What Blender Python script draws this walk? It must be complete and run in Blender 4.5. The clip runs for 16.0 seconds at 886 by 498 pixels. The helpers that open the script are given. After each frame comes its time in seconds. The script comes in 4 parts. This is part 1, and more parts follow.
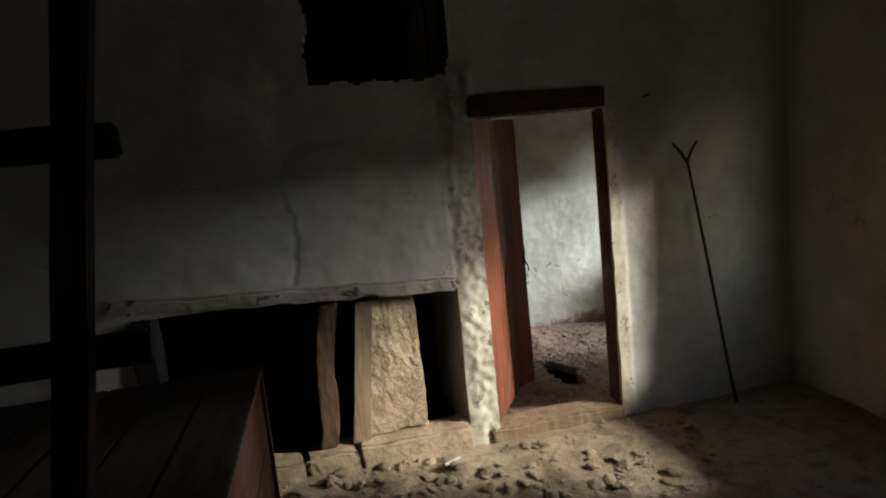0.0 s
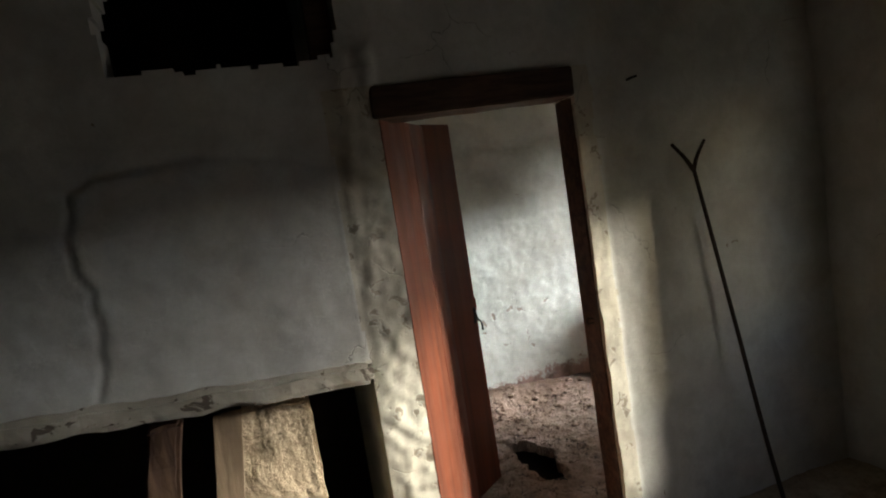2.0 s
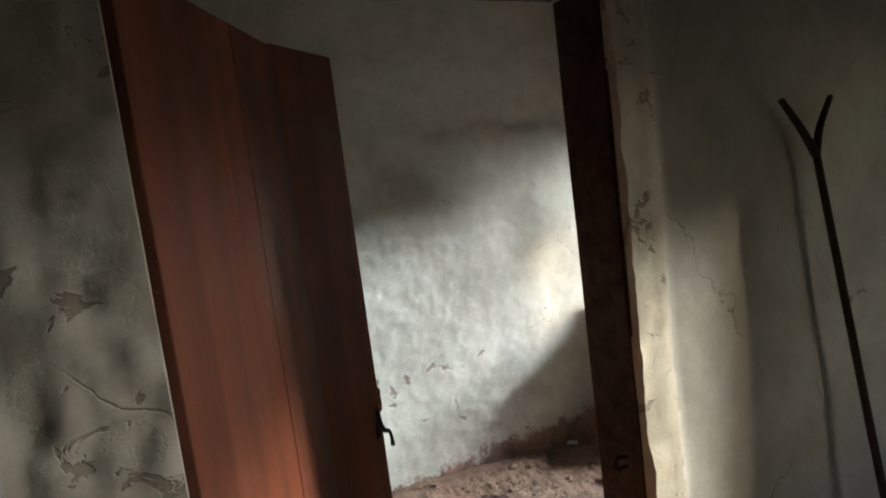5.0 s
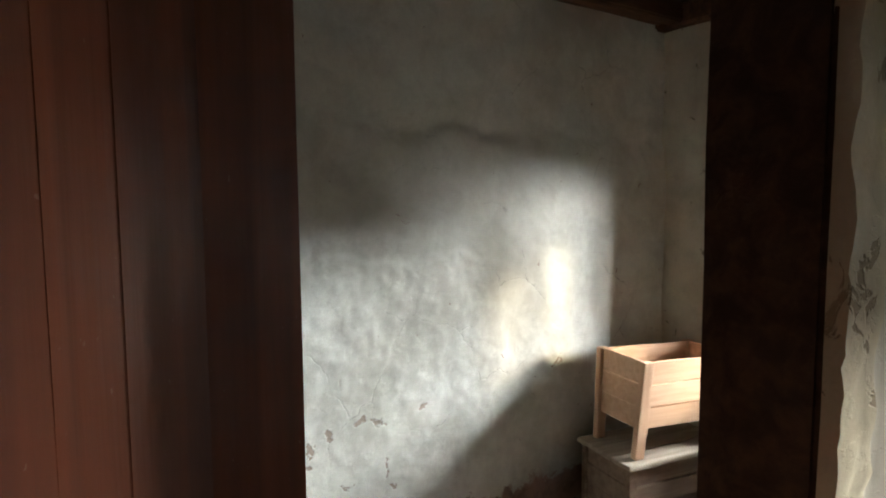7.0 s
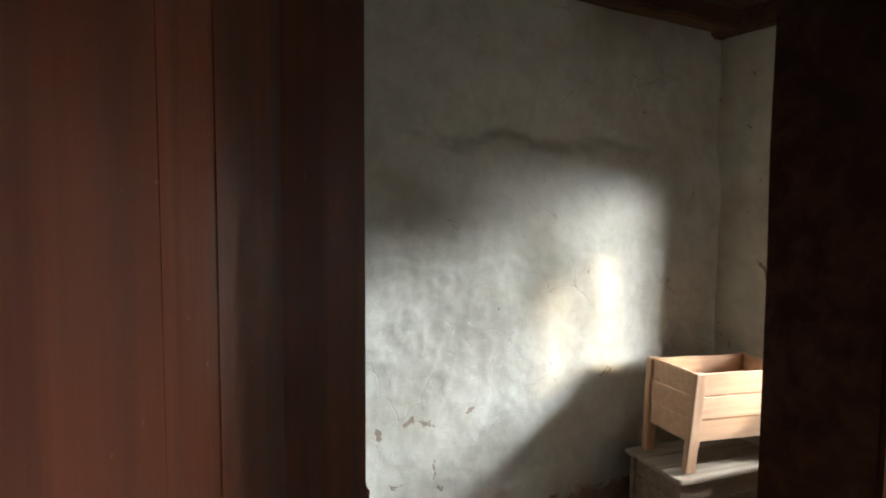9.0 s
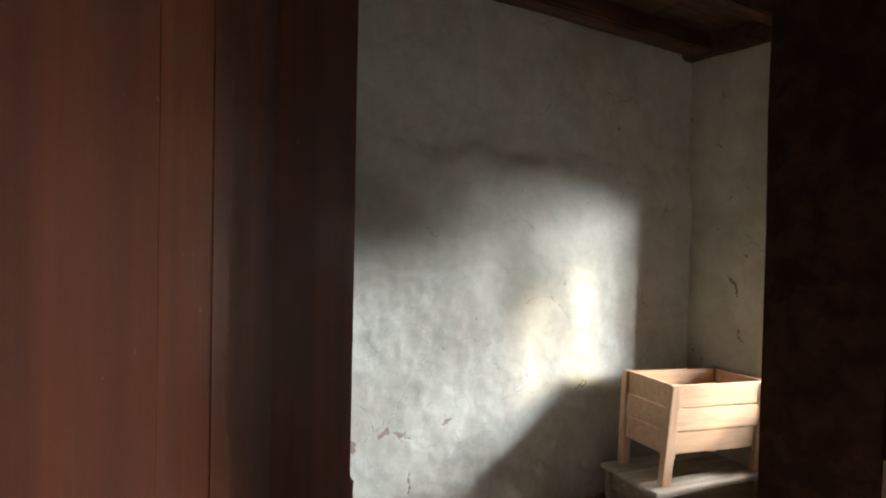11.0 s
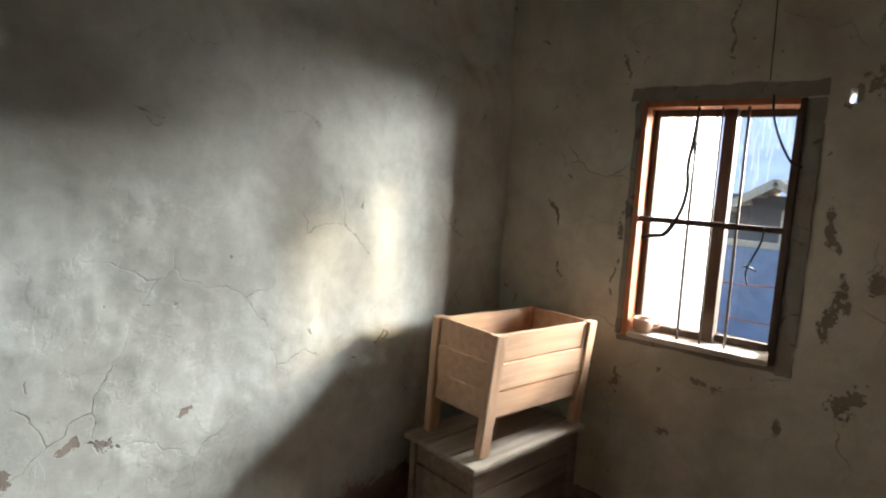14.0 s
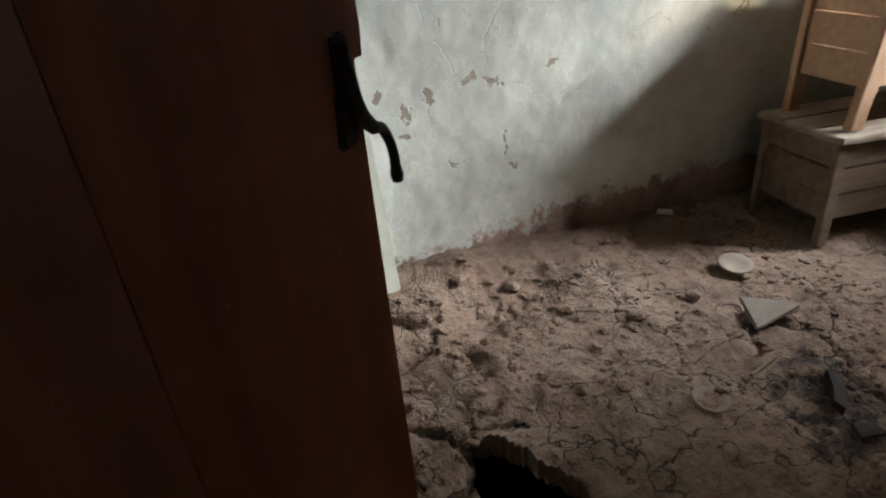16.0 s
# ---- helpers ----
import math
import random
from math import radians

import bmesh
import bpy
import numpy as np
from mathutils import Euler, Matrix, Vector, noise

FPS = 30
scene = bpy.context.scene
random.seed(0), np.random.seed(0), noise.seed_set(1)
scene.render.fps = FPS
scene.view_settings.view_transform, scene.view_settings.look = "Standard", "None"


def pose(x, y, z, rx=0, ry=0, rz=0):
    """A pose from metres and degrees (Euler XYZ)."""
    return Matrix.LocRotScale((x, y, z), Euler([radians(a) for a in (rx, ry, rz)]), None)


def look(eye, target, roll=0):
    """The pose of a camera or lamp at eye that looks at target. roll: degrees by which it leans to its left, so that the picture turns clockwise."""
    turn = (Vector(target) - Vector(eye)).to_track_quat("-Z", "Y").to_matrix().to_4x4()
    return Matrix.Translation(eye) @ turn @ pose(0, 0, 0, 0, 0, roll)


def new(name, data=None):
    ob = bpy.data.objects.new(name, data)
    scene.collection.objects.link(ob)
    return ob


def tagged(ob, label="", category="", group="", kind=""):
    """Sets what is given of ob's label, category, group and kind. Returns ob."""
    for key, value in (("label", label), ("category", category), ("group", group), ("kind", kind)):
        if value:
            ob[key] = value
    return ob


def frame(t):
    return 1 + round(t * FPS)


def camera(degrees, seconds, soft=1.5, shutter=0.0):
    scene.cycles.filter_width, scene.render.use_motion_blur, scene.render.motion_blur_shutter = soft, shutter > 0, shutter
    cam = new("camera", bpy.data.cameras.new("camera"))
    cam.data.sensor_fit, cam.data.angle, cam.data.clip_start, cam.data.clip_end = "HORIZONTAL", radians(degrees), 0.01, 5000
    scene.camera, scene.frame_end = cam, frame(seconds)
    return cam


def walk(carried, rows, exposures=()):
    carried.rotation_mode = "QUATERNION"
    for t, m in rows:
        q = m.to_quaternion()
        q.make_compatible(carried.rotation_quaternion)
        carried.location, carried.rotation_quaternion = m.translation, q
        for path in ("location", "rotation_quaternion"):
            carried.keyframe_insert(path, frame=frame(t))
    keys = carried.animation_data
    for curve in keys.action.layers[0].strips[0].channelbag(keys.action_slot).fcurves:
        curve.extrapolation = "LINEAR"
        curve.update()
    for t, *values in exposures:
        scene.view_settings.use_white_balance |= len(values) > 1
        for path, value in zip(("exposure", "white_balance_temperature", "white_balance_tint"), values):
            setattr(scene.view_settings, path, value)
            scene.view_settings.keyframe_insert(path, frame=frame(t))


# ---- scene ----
cam = camera(73.8, 16.0, soft=2.0, shutter=0.15)
PATH = [
    (0, (-0.126, 0.336, 1.637), (0.277, 2.277, 1.377), -5.8),
    (0.5, (-0.069, 0.667, 1.644), (0.316, 2.613, 1.391), -7.5),
    (1, (0.066, 0.944, 1.655), (0.467, 2.889, 1.417), -8.3),
    (1.5, (0.228, 1.177, 1.654), (0.696, 3.108, 1.429), -8.7),
    (2, (0.348, 1.433, 1.628), (0.89, 3.347, 1.428), -8.9),
    (2.5, (0.494, 1.681, 1.609), (1.096, 3.58, 1.426), -8.7),
    (3, (0.66, 1.944, 1.617), (1.293, 3.834, 1.448), -8.9),
    (3.2, (0.697, 2.01, 1.614), (1.328, 3.9, 1.449), -9.0),
    (5.5, (0.852, 3.008, 1.561), (1.779, 4.767, 1.346), -5.9),
    (6, (0.887, 3.208, 1.549), (1.892, 4.924, 1.345), -4.0),
    (6.5, (0.92, 3.311, 1.548), (1.982, 4.995, 1.366), -2.0),
    (7, (0.955, 3.359, 1.56), (2.042, 5.031, 1.398), -0.4),
    (7.5, (0.95, 3.357, 1.546), (2.024, 5.04, 1.418), 0.3),
    (8, (0.923, 3.358, 1.553), (1.972, 5.058, 1.438), 0.6),
    (8.5, (0.909, 3.341, 1.544), (1.903, 5.072, 1.423), 0.5),
    (8.7, (0.916, 3.342, 1.547), (1.876, 5.092, 1.413), 0.3),
    (10.8, (0.887, 3.364, 1.465), (1.915, 5.08, 1.431), 0.9),
    (11, (0.891, 3.376, 1.462), (1.942, 5.078, 1.425), 1.2),
    (11.5, (0.942, 3.402, 1.446), (2.073, 5.051, 1.397), 1.6),
    (12, (0.973, 3.505, 1.424), (2.224, 5.064, 1.366), 2.4),
    (12.5, (1.135, 3.646, 1.463), (2.53, 5.077, 1.406), 2.9),
    (13, (1.255, 3.858, 1.425), (2.798, 5.129, 1.353), 3.2),
    (13.5, (1.348, 3.937, 1.4), (2.955, 5.12, 1.269), 3.2),
    (14, (1.414, 3.964, 1.385), (2.979, 5.183, 1.13), 3.2),
    (14.5, (1.355, 3.932, 1.292), (2.755, 5.291, 0.85), 2.2),
    (15, (1.256, 3.886, 1.166), (2.411, 5.381, 0.51), 0.1),
    (15.5, (1.189, 3.839, 1.074), (2.078, 5.428, 0.247), -3.0),
    (16, (1.166, 3.84, 1.062), (1.802, 5.487, 0.123), -5.2),
]
walk(cam, [(t, look(eye, target, roll)) for t, eye, target, roll in PATH], exposures=[(0.0, 2.56), (1.5, 2.80), (3.0, 2.95), (5.5, 2.68), (8.5, 2.75), (11.0, 2.74), (12.5, 2.80), (13.5, 2.64), (14.5, 2.32), (15.0, 2.18), (16.0, 2.34)])

# ---- light ----
SUN_FROM = Vector((0.757, -0.655, 0.28)).normalized()
world = bpy.data.worlds.new("sky")
world.use_nodes = True
scene.world = world
wn = world.node_tree.nodes
sky = wn.new("ShaderNodeTexSky")
sky.sky_type, sky.sun_disc = "NISHITA", False
sky.sun_elevation, sky.sun_rotation = math.asin(SUN_FROM.z), math.atan2(SUN_FROM.x, SUN_FROM.y)
world.node_tree.links.new(sky.outputs[0], wn["Background"].inputs[0])
wn["Background"].inputs[1].default_value = 0.055

sun = new("sun", bpy.data.lights.new("sun", "SUN"))
sun.data.energy, sun.data.angle, sun.data.color = 0.88, radians(5.5), (1.0, 0.83, 0.56)
sun.matrix_world = look(SUN_FROM * 20, (0, 0, 0))


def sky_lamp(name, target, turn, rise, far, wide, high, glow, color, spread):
    """An area lamp standing in for bright hazy sky or sunlit ground seen from target: turn from north to east and rise
    in degrees.
    """
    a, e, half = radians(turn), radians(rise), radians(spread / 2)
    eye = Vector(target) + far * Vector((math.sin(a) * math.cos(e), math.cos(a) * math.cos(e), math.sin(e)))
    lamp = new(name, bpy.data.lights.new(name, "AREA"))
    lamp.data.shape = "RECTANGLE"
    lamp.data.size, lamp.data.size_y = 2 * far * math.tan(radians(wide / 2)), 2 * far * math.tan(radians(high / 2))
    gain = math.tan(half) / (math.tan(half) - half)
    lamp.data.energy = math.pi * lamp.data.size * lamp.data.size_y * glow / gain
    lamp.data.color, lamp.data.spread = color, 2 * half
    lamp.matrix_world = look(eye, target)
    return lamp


# area lamps standing in for bright hazy sky round the low sun and the sunlit yard, outside the small window and outside
# the kitchen's window
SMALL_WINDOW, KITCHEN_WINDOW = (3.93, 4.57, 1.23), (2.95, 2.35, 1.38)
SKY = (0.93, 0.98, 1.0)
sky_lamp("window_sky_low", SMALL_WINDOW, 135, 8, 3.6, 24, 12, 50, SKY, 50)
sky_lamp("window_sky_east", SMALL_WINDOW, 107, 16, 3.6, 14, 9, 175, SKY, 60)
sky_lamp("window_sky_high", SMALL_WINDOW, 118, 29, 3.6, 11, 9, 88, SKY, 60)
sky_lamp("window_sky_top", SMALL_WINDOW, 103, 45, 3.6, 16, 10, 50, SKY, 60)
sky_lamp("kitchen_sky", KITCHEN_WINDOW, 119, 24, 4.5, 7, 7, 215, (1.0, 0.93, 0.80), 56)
# added fill lamp: softens and lifts the wall above the hearth
sky_lamp("kitchen_fill_low", KITCHEN_WINDOW, 115, 13, 4.5, 9, 9, 23, (1.0, 0.98, 0.95), 56)
# added fill lamp: bounce from the yard, to lift the upper walls
sky_lamp("yard_fill", SMALL_WINDOW, 125, -17, 3.6, 60, 16, 0.75, (1.0, 0.95, 0.88), 80)


# ---- materials ----
def nodes_of(name, rough=0.9, metal=0.0):
    m = bpy.data.materials.new(name)
    m.use_nodes = True
    nt = m.node_tree
    b = nt.nodes["Principled BSDF"]
    b.inputs["Roughness"].default_value, b.inputs["Metallic"].default_value = rough, metal
    return m, nt, b


def N(nt, kind, **inputs):
    n = nt.nodes.new(kind)
    for k, v in inputs.items():
        key = k.replace("_", " ")
        if isinstance(v, bpy.types.NodeSocket):
            nt.links.new(v, n.inputs[key])
        else:
            n.inputs[key].default_value = v
    return n


def coords(nt, scale=(1, 1, 1)):
    tc = nt.nodes.new("ShaderNodeTexCoord")
    mp = N(nt, "ShaderNodeMapping", Vector=tc.outputs["Object"], Scale=scale)
    return mp.outputs[0]


def noise_out(nt, vec, scale, detail=4.0, rough=0.6, distort=0.0):
    return N(nt, "ShaderNodeTexNoise", Vector=vec, Scale=scale, Detail=detail, Roughness=rough, Distortion=distort).outputs[0]


def ramp(nt, fac, lo, hi, a=0.0, b=1.0):
    r = nt.nodes.new("ShaderNodeMapRange")
    r.interpolation_type = "SMOOTHSTEP"
    nt.links.new(fac, r.inputs[0])
    for i, v in zip((1, 2, 3, 4), (lo, hi, a, b)):
        r.inputs[i].default_value = v
    return r.outputs[0]


def mixc(nt, fac, a, b):
    n = nt.nodes.new("ShaderNodeMix")
    n.data_type = "RGBA"
    for key, v in ((0, fac), (6, a), (7, b)):
        if isinstance(v, bpy.types.NodeSocket):
            nt.links.new(v, n.inputs[key])
        else:
            n.inputs[key].default_value = v if key == 0 else (*v, 1.0)
    return n.outputs[2]


def bump(nt, b, height, strength, dist=0.01, before=None):
    n = N(nt, "ShaderNodeBump", Height=height, Strength=strength, Distance=dist)
    if before is not None:
        nt.links.new(before, n.inputs["Normal"])
    nt.links.new(n.outputs[0], b.inputs["Normal"])
    return n.outputs[0]


def math_n(nt, op, a, c):
    n = nt.nodes.new("ShaderNodeMath")
    n.operation = op
    for i, v in enumerate((a, c)):
        if isinstance(v, bpy.types.NodeSocket):
            nt.links.new(v, n.inputs[i])
        else:
            n.inputs[i].default_value = v
    return n.outputs[0]


def plaster(name, base, stain, chip, chip_amount=0.62, crack=2.2, crack_width=0.012, spots=(), band=None):
    """Old limewashed clay plaster: stains, flaked chips, hairline cracks, and chips at given spots (centre, half sizes)."""
    m, nt, b = nodes_of(name, 0.92)
    v = coords(nt)
    big, mid, fine = noise_out(nt, v, 1.1, 5, 0.65), noise_out(nt, v, 6.0, 6, 0.65, 0.4), noise_out(nt, v, 70.0, 4, 0.7)
    streak = noise_out(nt, coords(nt, (9, 9, 1.2)), 1.0, 5, 0.6)
    c = mixc(nt, ramp(nt, big, 0.42, 0.72), base, stain)
    c = mixc(nt, ramp(nt, streak, 0.52, 0.8, 0, 0.28), c, stain)
    c = mixc(nt, ramp(nt, mid, 0.35, 0.7, 0.0, 0.30), c, tuple(k * 0.55 for k in stain))
    c = mixc(nt, ramp(nt, fine, 0.3, 0.75, 0.0, 0.16), c, tuple(k * 0.5 for k in base))
    flake = ramp(nt, noise_out(nt, v, 13.0, 5, 0.6, 0.8), chip_amount, chip_amount + 0.025)
    vor = N(nt, "ShaderNodeTexVoronoi", Scale=crack)
    vor.feature = "DISTANCE_TO_EDGE"
    warp = N(nt, "ShaderNodeTexNoise", Vector=v, Scale=5.0, Detail=5.0)
    add = nt.nodes.new("ShaderNodeMix")
    add.data_type, add.blend_type = "RGBA", "ADD"
    add.inputs[0].default_value = 0.22
    nt.links.new(v, add.inputs[6])
    nt.links.new(warp.outputs["Color"], add.inputs[7])
    nt.links.new(add.outputs[2], vor.inputs["Vector"])
    line = ramp(nt, vor.outputs[0], 0.0, crack_width, 1.0, 0.0)
    line = math_n(nt, "MULTIPLY", line, ramp(nt, noise_out(nt, v, 2.3, 3), 0.50, 0.66, 0.0, 0.7))
    worn = flake
    for (cx, cy, cz), (rx, rz) in spots:
        mp = nt.nodes.new("ShaderNodeVectorMath")
        mp.operation = "SUBTRACT"
        nt.links.new(add.outputs[2], mp.inputs[0])
        mp.inputs[1].default_value = (cx + 0.11, cy + 0.11, cz + 0.11)
        sc = nt.nodes.new("ShaderNodeVectorMath")
        sc.operation = "MULTIPLY"
        nt.links.new(mp.outputs[0], sc.inputs[0])
        sc.inputs[1].default_value = (1 / rx, 0.0, 1 / rz) if name != "window_plaster" else (0.0, 1 / rx, 1 / rz)
        ln = nt.nodes.new("ShaderNodeVectorMath")
        ln.operation = "LENGTH"
        nt.links.new(sc.outputs[0], ln.inputs[0])
        jag = math_n(nt, "ADD", ln.outputs["Value"], ramp(nt, noise_out(nt, v, 45.0, 3), 0.3, 0.7, -0.5, 0.6))
        worn = math_n(nt, "MAXIMUM", worn, ramp(nt, jag, 0.75, 0.95, 1.0, 0.0))
    if band is not None:
        xyz = N(nt, "ShaderNodeSeparateXYZ", Vector=v)
        edge = math_n(nt, "SUBTRACT", xyz.outputs[2], ramp(nt, xyz.outputs[0], 1.5, 2.5, 0.075, 0.165))
        ragged = math_n(nt, "ADD", ramp(nt, mid, 0.3, 0.7, -0.05, 0.05), ramp(nt, noise_out(nt, v, 38.0, 5, 0.7), 0.3, 0.7, -0.028, 0.028))
        low = ramp(nt, math_n(nt, "ADD", edge, ragged), -0.03, 0.03, 1.0, 0.0)
        tone = mixc(nt, ramp(nt, noise_out(nt, v, 9.0, 5), 0.4, 0.65), band, tuple(k * 0.55 for k in band))
        c = mixc(nt, low, c, tone)
    c = mixc(nt, worn, c, chip)
    c = mixc(nt, line, c, tuple(k * 0.25 for k in stain))
    nt.links.new(c, b.inputs["Base Color"])
    layers = math_n(nt, "ADD", ramp(nt, noise_out(nt, v, 3.6, 8, 0.68, 0.3), 0.49, 0.50), ramp(nt, noise_out(nt, v, 6.5, 8, 0.66, 0.5), 0.56, 0.57))
    n0 = bump(nt, b, layers, 0.28, 0.004)
    n1 = bump(nt, b, mid, 0.08, 0.008, n0)
    n2 = bump(nt, b, fine, 0.22, 0.002, n1)
    deep = math_n(nt, "ADD", math_n(nt, "MULTIPLY", worn, 0.7), line)
    deep = math_n(nt, "SUBTRACT", 1.0, deep)
    bump(nt, b, deep, 0.7, 0.006, n2)
    return m


def wood(name, light, dark, grain=(22, 22, 1.6), rough=0.7, wear=0.4, knots=False):
    m, nt, b = nodes_of(name, rough)
    b.inputs["Specular IOR Level"].default_value = 0.18
    v = coords(nt, grain)
    g, f = noise_out(nt, v, 1.0, 6, 0.62, 0.6), noise_out(nt, v, 5.0, 4, 0.7)
    blot = noise_out(nt, coords(nt), 4.0, 4, 0.6)
    c = mixc(nt, ramp(nt, g, 0.32, 0.68), dark, light)
    c = mixc(nt, ramp(nt, f, 0.4, 0.8, 0, 0.5), c, dark)
    c = mixc(nt, ramp(nt, blot, 0.5, 0.75, 0, wear), c, tuple(0.35 * k + 0.02 for k in dark))
    info = nt.nodes.new("ShaderNodeObjectInfo")
    c = mixc(nt, ramp(nt, info.outputs["Random"], 0.0, 1.0, 0.0, 0.25), c, dark)
    nt.links.new(c, b.inputs["Base Color"])
    r = ramp(nt, blot, 0.3, 0.7, rough - 0.12, min(1.0, rough + 0.15))
    nt.links.new(r, b.inputs["Roughness"])
    bump(nt, b, math_n(nt, "ADD", g, math_n(nt, "MULTIPLY", f, 0.4)), 0.45, 0.004)
    return m


def varnished(name, light, dark):
    """Worn red-brown varnish on planks: broad soft grain, dusty rubbed patches, dull sheen."""
    m, nt, b = nodes_of(name, 0.55)
    b.inputs["Specular IOR Level"].default_value = 0.22
    broad, fine = noise_out(nt, coords(nt, (14, 14, 0.7)), 1.0, 3, 0.5, 0.3), noise_out(nt, coords(nt, (70, 70, 2.5)), 1.0, 4, 0.6)
    blot = noise_out(nt, coords(nt, (5, 5, 2.2)), 1.0, 5, 0.65)
    c = mixc(nt, ramp(nt, broad, 0.3, 0.7), dark, light)
    c = mixc(nt, ramp(nt, fine, 0.45, 0.8, 0.0, 0.30), c, dark)
    c = mixc(nt, ramp(nt, blot, 0.52, 0.74, 0.0, 0.35), c, (0.27, 0.17, 0.125))
    c = mixc(nt, ramp(nt, noise_out(nt, coords(nt), 60.0, 3), 0.68, 0.74, 0.0, 0.5), c, (0.34, 0.24, 0.19))
    info = nt.nodes.new("ShaderNodeObjectInfo")
    c = mixc(nt, ramp(nt, info.outputs["Random"], 0.0, 1.0, 0.0, 0.3), c, dark)
    nt.links.new(c, b.inputs["Base Color"])
    nt.links.new(ramp(nt, blot, 0.3, 0.7, 0.42, 0.72), b.inputs["Roughness"])
    bump(nt, b, fine, 0.25, 0.002, bump(nt, b, broad, 0.4, 0.006))
    return m


def earth(name, base, dark, pale, soot_black=(), cracks=1.0):
    m, nt, b = nodes_of(name, 0.97)
    v = coords(nt)
    big, mid, fine = noise_out(nt, v, 1.6, 5, 0.6), noise_out(nt, v, 9.0, 6, 0.65, 0.3), noise_out(nt, v, 55.0, 5, 0.7)
    c = mixc(nt, ramp(nt, big, 0.38, 0.65), base, pale)
    c = mixc(nt, ramp(nt, mid, 0.45, 0.7, 0, 0.7), c, dark)
    c = mixc(nt, ramp(nt, fine, 0.52, 0.75, 0, 0.5), c, tuple(min(1, k * 1.35) for k in pale))
    c = mixc(nt, ramp(nt, fine, 0.46, 0.28, 0, 0.6), c, tuple(k * 0.5 for k in dark))
    vor = N(nt, "ShaderNodeTexVoronoi", Scale=5.5)
    vor.feature = "DISTANCE_TO_EDGE"
    warp = N(nt, "ShaderNodeTexNoise", Vector=v, Scale=7.0, Detail=5.0)
    nt.links.new(mixc(nt, 0.17, (0, 0, 0), warp.outputs["Color"]), vor.inputs["Vector"])
    add = nt.nodes.new("ShaderNodeVectorMath")
    add.operation = "MULTIPLY_ADD"
    nt.links.new(warp.outputs["Color"], add.inputs[0])
    add.inputs[1].default_value = (0.25, 0.25, 0.25)
    nt.links.new(v, add.inputs[2])
    nt.links.new(add.outputs[0], vor.inputs["Vector"])
    line = math_n(nt, "MULTIPLY", ramp(nt, vor.outputs[0], 0.0, 0.022, 1.0, 0.0), ramp(nt, big, 0.4, 0.52))
    line = math_n(nt, "MULTIPLY", line, cracks)
    c = mixc(nt, math_n(nt, "MULTIPLY", line, 0.85), c, tuple(k * 0.3 for k in dark))
    for (cx, cy), rad in soot_black:
        d = nt.nodes.new("ShaderNodeVectorMath")
        d.operation = "DISTANCE"
        nt.links.new(v, d.inputs[0])
        d.inputs[1].default_value = (cx, cy, 0.0)
        jag = math_n(nt, "ADD", d.outputs["Value"], ramp(nt, noise_out(nt, v, 20.0, 6, 0.7), 0.25, 0.75, -0.10, 0.10))
        c = mixc(nt, ramp(nt, jag, rad * 0.3, rad * 1.35, 0.8, 0.0), c, (0.035, 0.032, 0.033))
    nt.links.new(c, b.inputs["Base Color"])
    n1 = bump(nt, b, mid, 0.6, 0.03)
    grit = noise_out(nt, v, 150.0, 3, 0.7)
    n2 = bump(nt, b, grit, 0.7, 0.005, bump(nt, b, fine, 0.9, 0.014, n1))
    bump(nt, b, math_n(nt, "SUBTRACT", 1.0, line), 0.6, 0.012, n2)
    return m


def plain(name, color, rough=0.6, metal=0.0, vary=0.35, scale=18.0, relief=0.3):
    m, nt, b = nodes_of(name, rough, metal)
    v = coords(nt)
    a, f = noise_out(nt, v, scale, 5, 0.65), noise_out(nt, v, scale * 8, 3, 0.7)
    c = mixc(nt, ramp(nt, a, 0.35, 0.7, 0, vary), color, tuple(k * 0.4 for k in color))
    c = mixc(nt, ramp(nt, f, 0.4, 0.8, 0, vary * 0.6), c, tuple(min(1.0, k * 1.3 + 0.01) for k in color))
    nt.links.new(c, b.inputs["Base Color"])
    nt.links.new(ramp(nt, a, 0.3, 0.7, max(0.05, rough - 0.12), min(1, rough + 0.12)), b.inputs["Roughness"])
    bump(nt, b, f, relief, 0.003)
    return m


CLAY = (0.30, 0.20, 0.145)
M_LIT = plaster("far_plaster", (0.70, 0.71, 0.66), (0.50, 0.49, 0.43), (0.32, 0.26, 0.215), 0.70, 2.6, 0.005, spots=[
    ((2.24, 5.53, 0.655), (0.028, 0.014)), ((1.93, 5.53, 0.66), (0.032, 0.016)), ((2.03, 5.53, 0.665), (0.028, 0.013)),
    ((1.66, 5.53, 0.64), (0.014, 0.014)), ((1.72, 5.53, 0.585), (0.024, 0.018)), ((1.80, 5.53, 0.62), (0.014, 0.032)),
    ((1.70, 5.53, 0.535), (0.036, 0.008)), ((2.02, 5.53, 0.43), (0.010, 0.024)), ((2.06, 5.53, 0.37), (0.016, 0.014)),
    ((3.46, 5.53, 1.17), (0.006, 0.024)), ((2.40, 5.53, 1.125), (0.008, 0.008))], band=(0.36, 0.235, 0.195))
